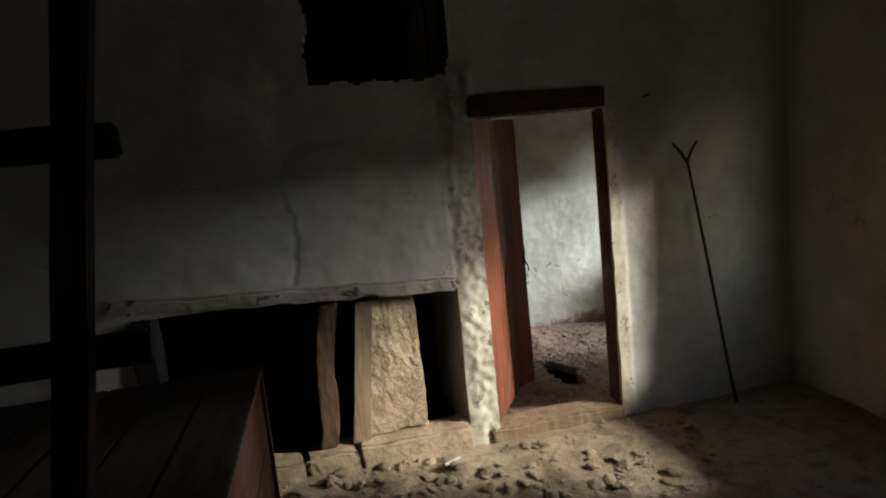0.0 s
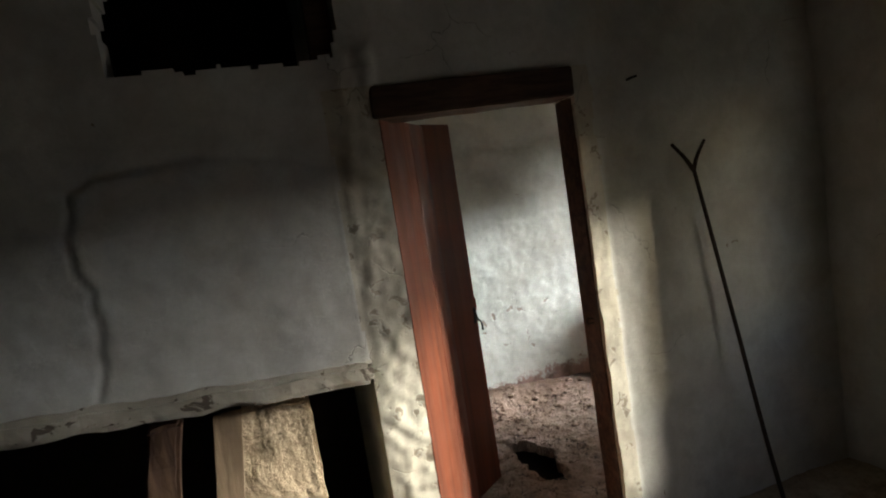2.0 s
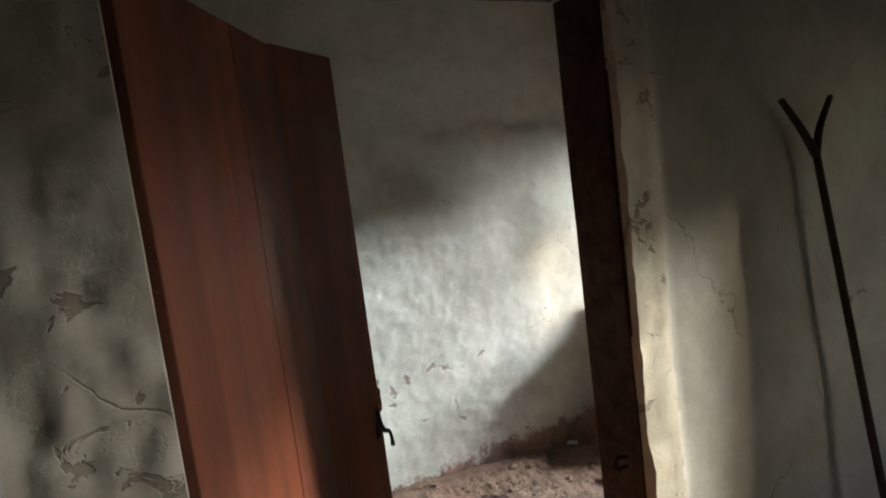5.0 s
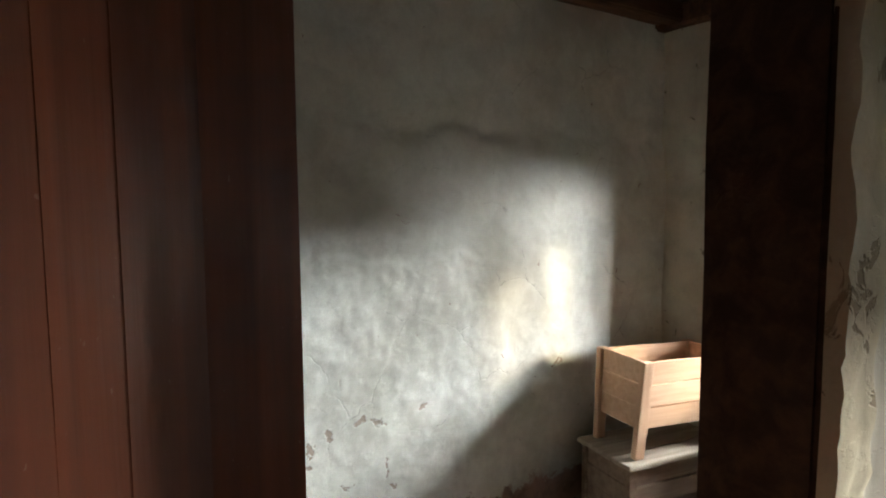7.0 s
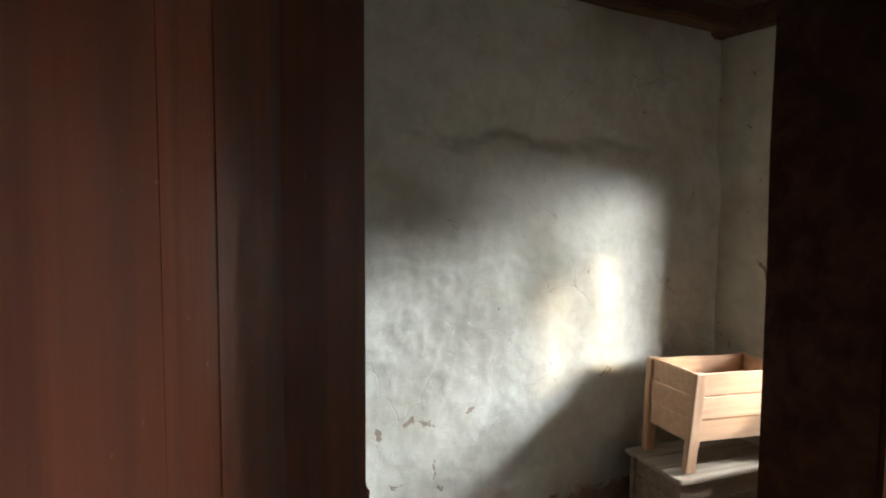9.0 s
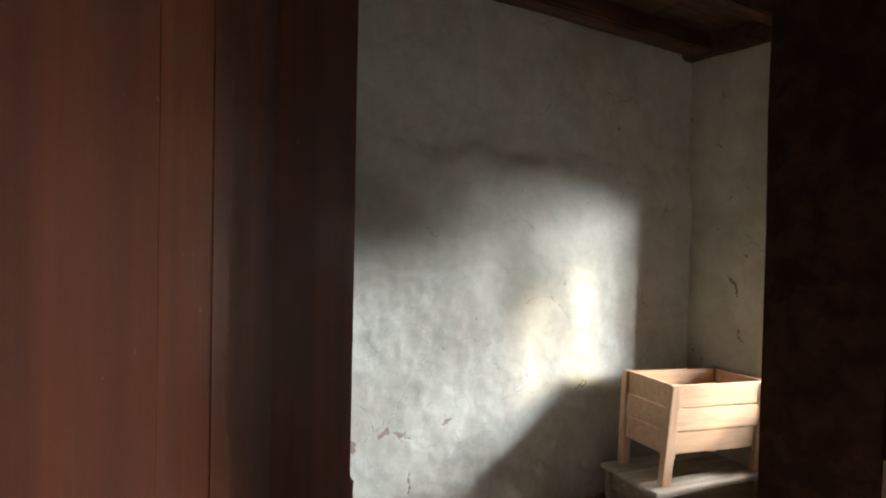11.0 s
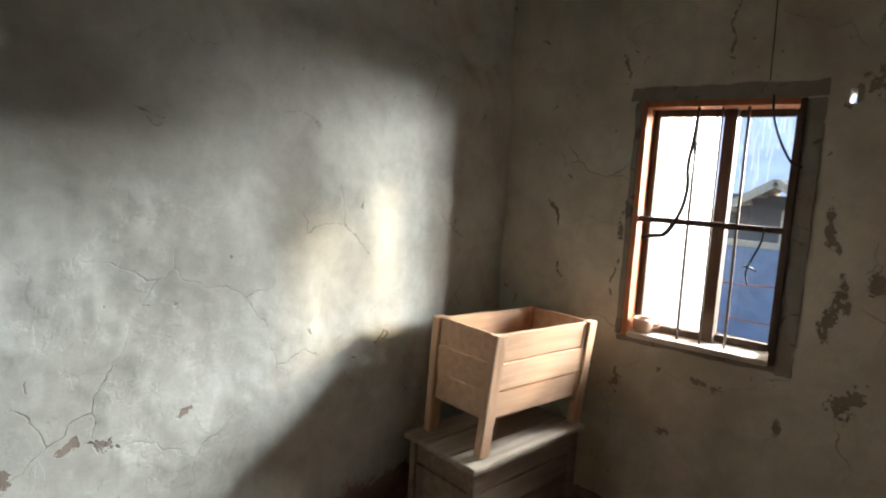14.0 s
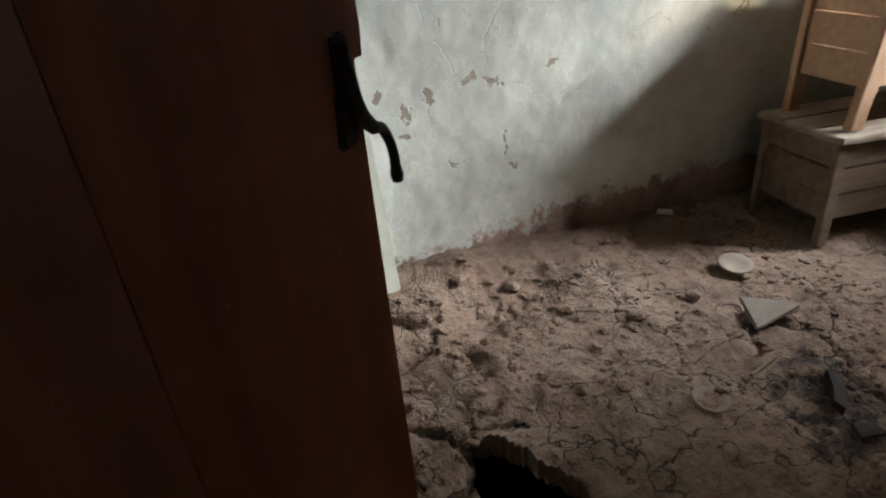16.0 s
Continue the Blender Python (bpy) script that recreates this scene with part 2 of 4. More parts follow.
M_WINW = plaster("window_plaster", (0.60, 0.57, 0.47), (0.40, 0.36, 0.28), (0.22, 0.185, 0.145), 0.68, 2.4, 0.007, spots=[
    ((3.86, 5.247, 1.231), (0.012, 0.05)), ((3.86, 4.962, 1.86), (0.014, 0.055)), ((3.86, 4.93, 1.20), (0.018, 0.045)),
    ((3.86, 4.90, 1.30), (0.012, 0.06)), ((3.86, 5.17, 0.98), (0.012, 0.05)), ((3.86, 4.17, 1.70), (0.018, 0.05)),
    ((3.86, 4.0, 1.76), (0.14, 0.06)), ((3.86, 4.55, 2.0), (0.006, 0.16)), ((3.86, 5.03, 0.62), (0.03, 0.07)),
    ((3.86, 4.13, 0.98), (0.025, 0.12)), ((3.86, 4.05, 0.66), (0.05, 0.07)), ((3.86, 4.15, 1.28), (0.018, 0.09)), ((3.86, 4.86, 0.52), (0.018, 0.06)),
    ((3.86, 4.52, 0.63), (0.05, 0.016)), ((3.86, 4.26, 0.52), (0.03, 0.05)), ((3.86, 4.02, 1.12), (0.03, 0.05)), ((3.86, 4.93, 1.0), (0.008, 0.10))])
M_PART = plaster("kitchen_plaster", (0.66, 0.67, 0.63), (0.48, 0.47, 0.42), (0.30, 0.26, 0.20), 0.72, 1.3, 0.003)
M_JAMB = plaster("jamb_plaster", (0.62, 0.60, 0.50), (0.44, 0.40, 0.31), (0.33, 0.29, 0.225), 0.60, 3.0, 0.01)
M_MORTAR = plaster("grey_mortar", (0.27, 0.255, 0.22), (0.17, 0.155, 0.13), (0.12, 0.105, 0.09), 0.60, 4.0, 0.02)
M_BEAMP = plaster("beam_plaster", (0.50, 0.47, 0.39), (0.28, 0.25, 0.19), (0.14, 0.115, 0.09), 0.60, 4.0, 0.03)
# near-black lining; below the broken floor it is painted shade
M_NEAR_BLACK = plain("soot_black", (0.030, 0.027, 0.024), 0.95, 0, 0.5, 5)
M_CLAYSLAB = earth("clay_slab", (0.42, 0.33, 0.22), (0.20, 0.15, 0.10), (0.52, 0.43, 0.30), cracks=0.12)
M_EARTH = earth("far_floor_earth", (0.235, 0.152, 0.112), (0.098, 0.061, 0.044), (0.33, 0.235, 0.18), soot_black=[((2.42, 4.50), 0.13), ((2.30, 4.40), 0.08)], cracks=1.0)
M_EARTH1 = earth("kitchen_floor_earth", (0.30, 0.235, 0.165), (0.13, 0.10, 0.07), (0.44, 0.36, 0.26), cracks=0.3)
M_DOOR = varnished("red_door_wood", (0.22, 0.066, 0.032), (0.105, 0.036, 0.023))
M_FRAME = wood("dark_frame_wood", (0.105, 0.062, 0.042), (0.045, 0.027, 0.02), (3, 26, 26), 0.75)
M_POST = wood("grey_post_wood", (0.36, 0.27, 0.18), (0.19, 0.14, 0.095), (22, 22, 2), 0.85)
M_OLDPOST = wood("dark_post_wood", (0.16, 0.10, 0.065), (0.07, 0.042, 0.03), (22, 22, 2), 0.85)
M_JOIST = wood("joist_wood", (0.17, 0.085, 0.05), (0.07, 0.038, 0.025), (2, 20, 20), 0.85)
M_PINE = wood("pine_board", (0.60, 0.395, 0.265), (0.48, 0.30, 0.19), (2.0, 30, 30), 0.62, 0.2)
M_PINEV = wood("pine_leg", (0.60, 0.395, 0.27), (0.46, 0.285, 0.18), (30, 30, 2.0), 0.62, 0.2)
M_CAB = wood("dusty_board", (0.27, 0.20, 0.15), (0.17, 0.12, 0.085), (2.0, 26, 26), 0.85, 0.4)
M_CABTOP = wood("dusty_top", (0.41, 0.35, 0.285), (0.27, 0.22, 0.175), (2.0, 26, 26), 0.9, 0.3)
M_CHEST = wood("chest_top", (0.15, 0.115, 0.085), (0.075, 0.055, 0.042), (20, 2, 20), 0.8, 0.4)
M_CHESTS = wood("chest_side", (0.25, 0.10, 0.06), (0.13, 0.05, 0.032), (20, 2, 20), 0.7, 0.4)
M_RACK = wood("rack_wood", (0.07, 0.045, 0.033), (0.03, 0.02, 0.016), (20, 20, 2), 0.8)
M_STICK = wood("stick_bark", (0.075, 0.055, 0.045), (0.03, 0.022, 0.018), (20, 20, 4), 0.85)
# red-brown wood made brighter: sunlight on the reveal is in the colour
M_SASHL = wood("sunlit_red_wood", (0.50, 0.20, 0.10), (0.33, 0.12, 0.06), (26, 26, 2), 0.6)
M_SASH = wood("sash_wood", (0.13, 0.085, 0.06), (0.06, 0.04, 0.03), (26, 26, 2), 0.7)
M_SILL = wood("pale_sill_wood", (0.62, 0.56, 0.47), (0.46, 0.40, 0.32), (26, 2, 26), 0.8)
M_IRON = plain("black_iron", (0.022, 0.019, 0.018), 0.55, 0.6, 0.4, 40)
M_RUST = plain("rusty_rod", (0.12, 0.085, 0.07), 0.6, 0.7, 0.4, 40)
M_CORD = plain("black_cord", (0.016, 0.015, 0.017), 0.6)
M_CUP = plain("brown_pottery", (0.42, 0.27, 0.20), 0.35, 0, 0.3, 25)
M_SAUCER = plain("pale_crockery", (0.30, 0.25, 0.20), 0.45, 0, 0.25, 20)
M_TILE = plain("grey_slate", (0.25, 0.21, 0.18), 0.8, 0, 0.3, 14)
M_PAPER = plain("white_scrap", (0.78, 0.76, 0.72), 0.8, 0, 0.15, 20)
M_BOARD = plain("pale_panel", (0.50, 0.49, 0.42), 0.75, 0, 0.22, 5)
M_CHAR = plain("charred_wood", (0.040, 0.032, 0.031), 0.95, 0, 0.5, 12, 0.8)
M_ASH = plain("ash_dust", (0.30, 0.24, 0.20), 1.0, 0, 0.4, 12)
M_METALW = plain("white_sheet_metal", (0.82, 0.83, 0.82), 0.5, 0.0, 0.06, 3)
M_TARP = plain("blue_tarp", (0.24, 0.34, 0.60), 0.5, 0, 0.3, 2)
M_SHEDF = plain("white_timber", (0.66, 0.62, 0.56), 0.7)
M_SHEDD = plain("shed_shade", (0.20, 0.21, 0.25), 0.9)
M_SHEDR = plain("shed_roofing", (0.36, 0.34, 0.33), 0.7)
M_GROUND = earth("outdoor_ground", (0.27, 0.24, 0.17), (0.16, 0.14, 0.09), (0.36, 0.32, 0.24))


# hazy distance painted as pale blue colour plus a faint emission
def glowing_haze(name, color, glow):
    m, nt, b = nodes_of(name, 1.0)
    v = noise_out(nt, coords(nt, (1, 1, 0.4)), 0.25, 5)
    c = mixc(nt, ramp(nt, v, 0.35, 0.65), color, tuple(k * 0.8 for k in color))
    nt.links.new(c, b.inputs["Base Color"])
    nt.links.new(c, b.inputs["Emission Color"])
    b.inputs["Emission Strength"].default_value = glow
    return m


M_HILL = glowing_haze("hazy_hillside", (0.46, 0.58, 0.80), 0.17)
M_TRUNK = glowing_haze("hazy_trunks", (0.62, 0.70, 0.86), 0.17)

M_GLASS, nt, b = nodes_of("window_glass", 0.1)
tr, gl = nt.nodes.new("ShaderNodeBsdfTransparent"), nt.nodes.new("ShaderNodeBsdfGlossy")
gl.inputs["Roughness"].default_value = 0.05
mx = nt.nodes.new("ShaderNodeMixShader")
mx.inputs[0].default_value = 0.04
nt.links.new(tr.outputs[0], mx.inputs[1])
nt.links.new(gl.outputs[0], mx.inputs[2])
nt.links.new(mx.outputs[0], nt.nodes["Material Output"].inputs[0])


# ---- building helpers ----
def part(name, bm, material, parent=None, label="", smooth=False, m=None):
    me = bpy.data.meshes.new(name)
    bmesh.ops.recalc_face_normals(bm, faces=bm.faces)
    bm.to_mesh(me)
    bm.free()
    me.materials.append(material)
    if smooth:
        me.polygons.foreach_set("use_smooth", [True] * len(me.polygons))
    ob = new(name, me)
    if parent is not None:
        ob.parent = parent
    if m is not None:
        ob.matrix_basis = m
    if label:
        tagged(ob, label)
    return ob


def thing(name, label, category, m=None, group="", kind=""):
    ob = new(name)
    if m is not None:
        ob.matrix_basis = m
    return tagged(ob, label, category, group, kind)


def slab(lo, hi, bevel=0.004, jitter=0.0, cuts=0, seed=1, bm=None):
    """A box from corner to corner with rounded edges, worn by jitter."""
    own = bmesh.new()
    bmesh.ops.create_cube(own, size=1.0)
    lo, hi = Vector(lo), Vector(hi)
    for v in own.verts:
        v.co = Vector(((lo[i] + hi[i]) / 2 + v.co[i] * (hi[i] - lo[i]) for i in range(3)))
    if bevel:
        bmesh.ops.bevel(own, geom=own.edges[:], offset=bevel, segments=2, affect="EDGES")
    if cuts:
        size = hi - lo
        for axis in range(3):
            n = int(min(cuts, max(0, size[axis] / 0.03)))
            for k in range(1, n + 1):
                no = Vector((0, 0, 0))
                no[axis] = 1
                co = lo.copy()
                co[axis] = lo[axis] + size[axis] * k / (n + 1)
                bmesh.ops.bisect_plane(own, geom=own.verts[:] + own.edges[:] + own.faces[:], plane_co=co, plane_no=no)
    if jitter:
        off = Vector((seed * 3.1, seed * 1.7, seed * 5.3))
        for v in own.verts:
            v.co += jitter * (noise.noise_vector(v.co * 9 + off) + 0.5 * noise.noise_vector(v.co * 27 + off))
    if bm is None:
        return own
    tmp = bpy.data.meshes.new("tmp")
    own.to_mesh(tmp)
    own.free()
    bm.from_mesh(tmp)
    bpy.data.meshes.remove(tmp)
    return bm


def tube(points, radii, sides=8, bm=None):
    """A bent rod through the points."""
    bm = bm or bmesh.new()
    pts = [Vector(p) for p in points]
    rings = []
    for i, p in enumerate(pts):
        d = (pts[min(i + 1, len(pts) - 1)] - pts[max(i - 1, 0)]).normalized()
        side = d.cross(Vector((0.31, 0.77, 0.55))).normalized()
        up = d.cross(side)
        r = radii[i] if isinstance(radii, (list, tuple)) else radii
        rings.append([bm.verts.new(p + r * (math.cos(a) * side + math.sin(a) * up)) for a in [2 * math.pi * k / sides for k in range(sides)]])
    for a, b2 in zip(rings, rings[1:]):
        for k in range(sides):
            bm.faces.new((a[k], a[(k + 1) % sides], b2[(k + 1) % sides], b2[k]))
    bm.faces.new(rings[0][::-1])
    bm.faces.new(rings[-1])
    return bm


def lathe(profile, sides=24):
    bm = bmesh.new()
    rings = [[bm.verts.new((r * math.cos(2 * math.pi * k / sides), r * math.sin(2 * math.pi * k / sides), z)) for k in range(sides)] for r, z in profile]
    for a, b2 in zip(rings, rings[1:]):
        for k in range(sides):
            bm.faces.new((a[k], a[(k + 1) % sides], b2[(k + 1) % sides], b2[k]))
    bm.faces.new(rings[0])
    bm.faces.new(rings[-1])
    return bm


def bend(points, n=6):
    """Smooth the corners of a line (Catmull-Rom)."""
    p = [Vector(q) for q in points]
    p = [2 * p[0] - p[1]] + p + [2 * p[-1] - p[-2]]
    out = []
    for a, b2, c, d in zip(p, p[1:], p[2:], p[3:]):
        for k in range(n):
            t = k / n
            out.append(0.5 * (2 * b2 + (c - a) * t + (2 * a - 5 * b2 + 4 * c - d) * t * t + (3 * b2 - a - 3 * c + d) * t ** 3))
    return out + [p[-2]]


def fbm(x, y, z=0.0, f=1.0, octaves=3):
    return sum(noise.noise((x * f * 2 ** k, y * f * 2 ** k, z * f * 2 ** k)) / 2 ** k for k in range(octaves))


def smooth01(t):
    t = min(1.0, max(0.0, t))
    return t * t * (3 - 2 * t)


def axis_steps(lo, hi, step, marks):
    keys = sorted({lo, hi, *[k for k in marks if lo < k < hi]})
    out = []
    for a, b2 in zip(keys, keys[1:]):
        n = max(1, round((b2 - a) / step))
        out += [a + (b2 - a) * k / n for k in range(n)]
    return out + [hi]


def sheet(name, place, back, us, vs, relief, gone, material, label, other=None, where=None):
    """A wall or floor of uneven plaster: a fine grid with relief, openings cut through, and a flat far side.
    place(u, v, d): the point at depth d in front of the plane; back: the depth of the far side."""
    nu, nv = len(us), len(vs)
    verts, faces, at = [], [], {}

    def vert(i, j, side):
        if (i, j, side) not in at:
            at[i, j, side] = len(verts)
            verts.append(place(us[i], vs[j], relief(us[i], vs[j]) if side == 0 else back))
        return at[i, j, side]

    kept = [[not gone((us[i] + us[i + 1]) / 2, (vs[j] + vs[j + 1]) / 2) for j in range(nv - 1)] for i in range(nu - 1)]

    def has(i, j):
        return 0 <= i < nu - 1 and 0 <= j < nv - 1 and kept[i][j]

    for i in range(nu - 1):
        for j in range(nv - 1):
            if not kept[i][j]:
                continue
            q = ((i, j), (i + 1, j), (i + 1, j + 1), (i, j + 1))
            faces.append([vert(*k, 0) for k in q])
            faces.append([vert(*k, 1) for k in q[::-1]])
            for (a, b2), (di, dj) in zip(zip(q, q[1:] + q[:1]), ((0, -1), (1, 0), (0, 1), (-1, 0))):
                if not has(i + di, j + dj):
                    faces.append([vert(*b2, 0), vert(*a, 0), vert(*a, 1), vert(*b2, 1)])
    me = bpy.data.meshes.new(name)
    me.from_pydata(verts, [], faces)
    bm = bmesh.new()
    bm.from_mesh(me)
    bpy.data.meshes.remove(me)
    ob = part(name, bm, material, smooth=True)
    if other is not None:
        ob.data.materials.append(other)
        for f in ob.data.polygons:
            f.material_index = 1 if where(f.center) else 0
    ob.data.set_sharp_from_angle(angle=radians(50))
    return tagged(ob, label, "", "", "structure")


# ---- structure ----
WALL, BACK, FAR, WIN = 3.64, 3.79, 5.53, 3.86     # kitchen side and far-room side of the partition; far wall; window wall
DOOR_L, DOOR_R, DOOR_T = 0.80, 1.621, 2.045


def part_relief(x, z):
    d = 0.012 * fbm(x, 0, z, 1.7) + 0.004 * fbm(x, 3, z, 9)
    arch = 1.86 - 0.10 * smooth01((x - 0.25) / 0.45) + 0.02 * fbm(x, 7, 0, 5) - 0.05 * smooth01((-0.15 - x) / 0.1)
    left = -0.27 + 0.05 * fbm(z, 9, 0, 4)
    if left < x < 0.62 and z < arch and z > 0.9:
        d += 0.007 * smooth01(min(x - left, arch - z) / 0.03)
    edge = min(abs(z - arch) if left - 0.9 < x < 0.64 else 9, 1.9 * abs(x - left) if 0.95 < z < arch else 9)
    d -= (0.013 if abs(z - arch) < 0.06 else 0.006) * smooth01(1 - edge / 0.028) * (0.55 + 0.45 * noise.noise((x * 6, 2, z * 6)))
    rough_l = smooth01((x - 0.58) / 0.10) * smooth01((0.83 - x) / 0.03) * smooth01((2.22 - z) / 0.05)
    d += rough_l * (0.016 + 0.013 * fbm(x, 5, z, 21, 3))
    rough_r = smooth01((x - 1.58) / 0.02) * smooth01((1.715 - x) / 0.02) * smooth01((2.05 - z) / 0.02)
    d += rough_r * (0.012 + 0.007 * fbm(x, 5, z, 20, 3))
    return d


def part_gone(x, z):
    if DOOR_L < x < DOOR_R and z < DOOR_T:
        return True
    if -1.13 < x < 0.62 and z < 1.02:
        return True
    j = 0.03 * fbm(x, 1, z, 7, 2)
    k = 0.05 * noise.noise((z * 5, 3, 0))
    return -0.075 + k < x < 0.70 - 0.04 * smooth01((2.3 - z) / 0.2) and z > 2.155 + j


us = axis_steps(-2.0, 2.9, 0.014, [DOOR_L, DOOR_R, -1.13, 0.62])
vs = axis_steps(-0.1, 2.75, 0.014, [DOOR_T, 1.02, 0.0])
sheet("wall_partition", lambda u, v, d: (u, WALL - d, v), WALL - BACK, us, vs, part_relief, part_gone, M_PART,
      "grey limewashed clay partition wall with doorway, hearth and ragged hole", M_JAMB,
      lambda p: p.z < 2.05 and (1.598 < p.x < 1.705 + 0.02 * noise.noise((3, 1, p.z * 7)) or 0.61 + 0.03 * noise.noise((1, 1, p.z * 6)) < p.x < 0.81))


def far_relief(x, z):
    n = fbm(x * 0.8, 4, z, 2.1, 4) + 0.25 * fbm(x, 9, z, 11, 2)
    d = 0.014 * fbm(x, 0, z, 1.4, 2) + 0.004 * fbm(x, 3, z, 5.0, 2) + 0.0006 * fbm(x, 8, z, 18, 2)
    d += sum(0.0026 * smooth01((n - th) / 0.03) for th in (-0.45, -0.2, 0.02, 0.22, 0.45))
    ledge = 1.87 + 0.05 * fbm(x, 2, 0, 3.5, 3) + 0.03 * fbm(x, 5, z, 12, 3)
    d += 0.014 * smooth01((ledge - z) / 0.05)
    d -= 0.009 * smooth01(1 - abs(z - ledge - 0.015) / 0.03) * (0.5 + 0.5 * noise.noise((x * 4, 1, 1)))
    low = 1.33 + 0.06 * fbm(x, 6, 0, 4, 3)
    d += 0.006 * smooth01((low - z) / 0.03)
    return d


us = axis_steps(0.60, 3.98, 0.014, [])
vs = axis_steps(-0.1, 2.75, 0.014, [])
sheet("wall_far", lambda u, v, d: (u, FAR - d, v), -0.2, us, vs, far_relief, lambda x, z: False, M_LIT,
      "lumpy white limewashed wall, chipped above a red-brown base band")

WY0, WY1, WZ0, WZ1 = 4.285, 4.866, 0.742, 1.718


def win_relief(y, z):
    d = 0.010 * fbm(0, y, z, 1.8) + 0.014 * abs(noise.noise((3, y * 4, z * 3))) + 0.003 * fbm(3, y, z, 10, 2)
    out = max(WY0 - y, y - WY1, WZ0 - z, z - WZ1)
    d *= smooth01(out / 0.10)
    return d


us = axis_steps(3.70, 5.56, 0.02, [WY0, WY1, 4.144, 4.164])
vs = axis_steps(-0.1, 2.75, 0.02, [WZ0, WZ1, 1.695, 1.745])
sheet("wall_window", lambda u, v, d: (WIN - d, u, v), -0.15, us, vs, win_relief,
      lambda y, z: (WY0 < y < WY1 and WZ0 < z < WZ1) or (4.144 < y < 4.164 and 1.695 < z < 1.745), M_WINW,
      "smoke-stained clay wall with a small barred window")


def block(name, lo, hi, material, label):
    return tagged(part(name, slab(lo, hi, 0.0), material), label, "", "", "structure")


for lo, hi in (((-2.15, -1.4, -1.6), (-1.9, 4.62, -0.1)), ((-1.9, -1.4, -1.6), (2.8, -1.2, -0.31)), ((2.8, -1.4, -1.6), (3.0, 3.6, -0.31)), ((2.8, 3.65, -1.6), (4.01, 3.74, -0.1)), ((3.87, 3.75, -1.6), (4.01, 5.56, -0.1)), ((0.6, 5.57, -1.6), (4.01, 5.73, -0.1))):
    block("foundation", lo, hi, M_MORTAR, "rough mortared house footing")
block("wall_closet", (0.62, 3.76, -0.1), (0.72, 5.6, 2.75), M_PART, "plastered side wall beside the open door")
block("wall_partition_east", (2.9, 3.645, -0.1), (4.0, 3.785, 2.75), M_PART, "plain plastered end of the partition wall")
block("wall_west", (-2.15, -1.4, -0.1), (-2.0, 4.9, 2.75), M_PART, "grey plastered kitchen side wall")
block("wall_south", (-2.0, -1.4, -0.1), (3.05, -1.25, 2.75), M_PART, "grey plastered kitchen back wall")
us = axis_steps(-1.25, 3.645, 0.05, [2.00, 2.84])
vs = axis_steps(-0.1, 2.75, 0.05, [0.90, 1.85])
sheet("wall_east", lambda u, v, d: (2.9 - d, u, v), -0.10, us, vs, lambda y, z: 0.01 * fbm(0, y, z, 2), lambda y, z: 2.00 < y < 2.84 and 0.90 < z < 1.85,
      M_PART, "dark plastered kitchen wall with a wide window opening")
# unseen wall, added to block low sun from the kitchen window
block("wall_sun_block", (5.9, -2.2, -1.6), (6.05, 0.26, 3.2), M_MORTAR, "unseen mortared wall added to keep sun off the kitchen window")
block("wall_recess", (-2.0, 4.5, -0.1), (0.62, 4.62, 2.75), M_NEAR_BLACK, "near-black back of the hearth recess")
block("wall_recess_shelf", (-2.0, 3.77, 1.25), (0.62, 4.5, 1.32), M_NEAR_BLACK, "near-black floor of the loft above the hearth")


def floor_relief(x, y):
    d = 0.018 * fbm(x, y, 0, 2.2) + 0.014 * max(-0.3, fbm(x, y, 2, 7, 3)) + 0.005 * fbm(x, y, 5, 22, 2)
    n = fbm(x, y, 7, 3.2, 4)
    d += sum(0.005 * smooth01((n - th) / 0.03) for th in (-0.3, -0.05, 0.18, 0.4))
    near, _ = noise.voronoi((x * 4.2 + 0.35 * fbm(x, y, 1, 6), y * 4.2 + 0.35 * fbm(x, y, 2, 6), 0.0))
    gap = near[1] - near[0]
    d -= 0.030 * smooth01(1 - gap / 0.07) * smooth01((fbm(x, y, 11, 1.6) + 0.15) / 0.25)
    d += 0.085 * smooth01((y - 5.08) / 0.42) * smooth01((3.0 - x) / 1.0) * (1 + 0.2 * fbm(x, y, 1, 4))
    smooth_zone = smooth01((x - 2.55) / 0.4) * smooth01((4.95 - y) / 0.3)
    return max(-0.055, d * (1 - 0.6 * smooth_zone) - 0.008)


def pit(x, y):
    return math.hypot((x - 1.60) / 0.11, (y - 4.50) / 0.27) + 0.35 * fbm(x, y, 9, 8, 3) < 1.0


us = axis_steps(0.70, 3.90, 0.0115, [])
vs = axis_steps(3.745, 5.56, 0.0115, [])
sheet("floor_far", lambda u, v, d: (u, v, d), -0.07, us, vs, floor_relief, pit, M_EARTH,
      "crumbling brown earth floor with cracks, rubble and a hole")


def kitchen_relief(x, y):
    d = 0.018 * fbm(x, y, 0, 1.8) + 0.010 * max(-0.4, fbm(x, y, 4, 7, 3)) + 0.005 * fbm(x, y, 6, 24, 2)
    return d - 0.012 + 0.045 * max(0.0, fbm(x, y, 8, 5.5, 3)) * smooth01((y - 2.5) / 0.5) * smooth01((1.3 - x) / 0.6)


us = axis_steps(-2.0, 2.92, 0.026, [])
vs = axis_steps(-1.3, 3.76, 0.026, [])
sheet("floor_kitchen", lambda u, v, d: (u, v, d), -0.3, us, vs, kitchen_relief, lambda x, y: False, M_EARTH1,
      "trodden earth kitchen floor with clods and straw dust")
# black box that paints the shade inside the floor hole
block("floor_under", (0.7, 3.75, -0.7), (3.9, 5.56, -0.5), M_NEAR_BLACK, "black sheet under the broken floor, painted as deep shade")
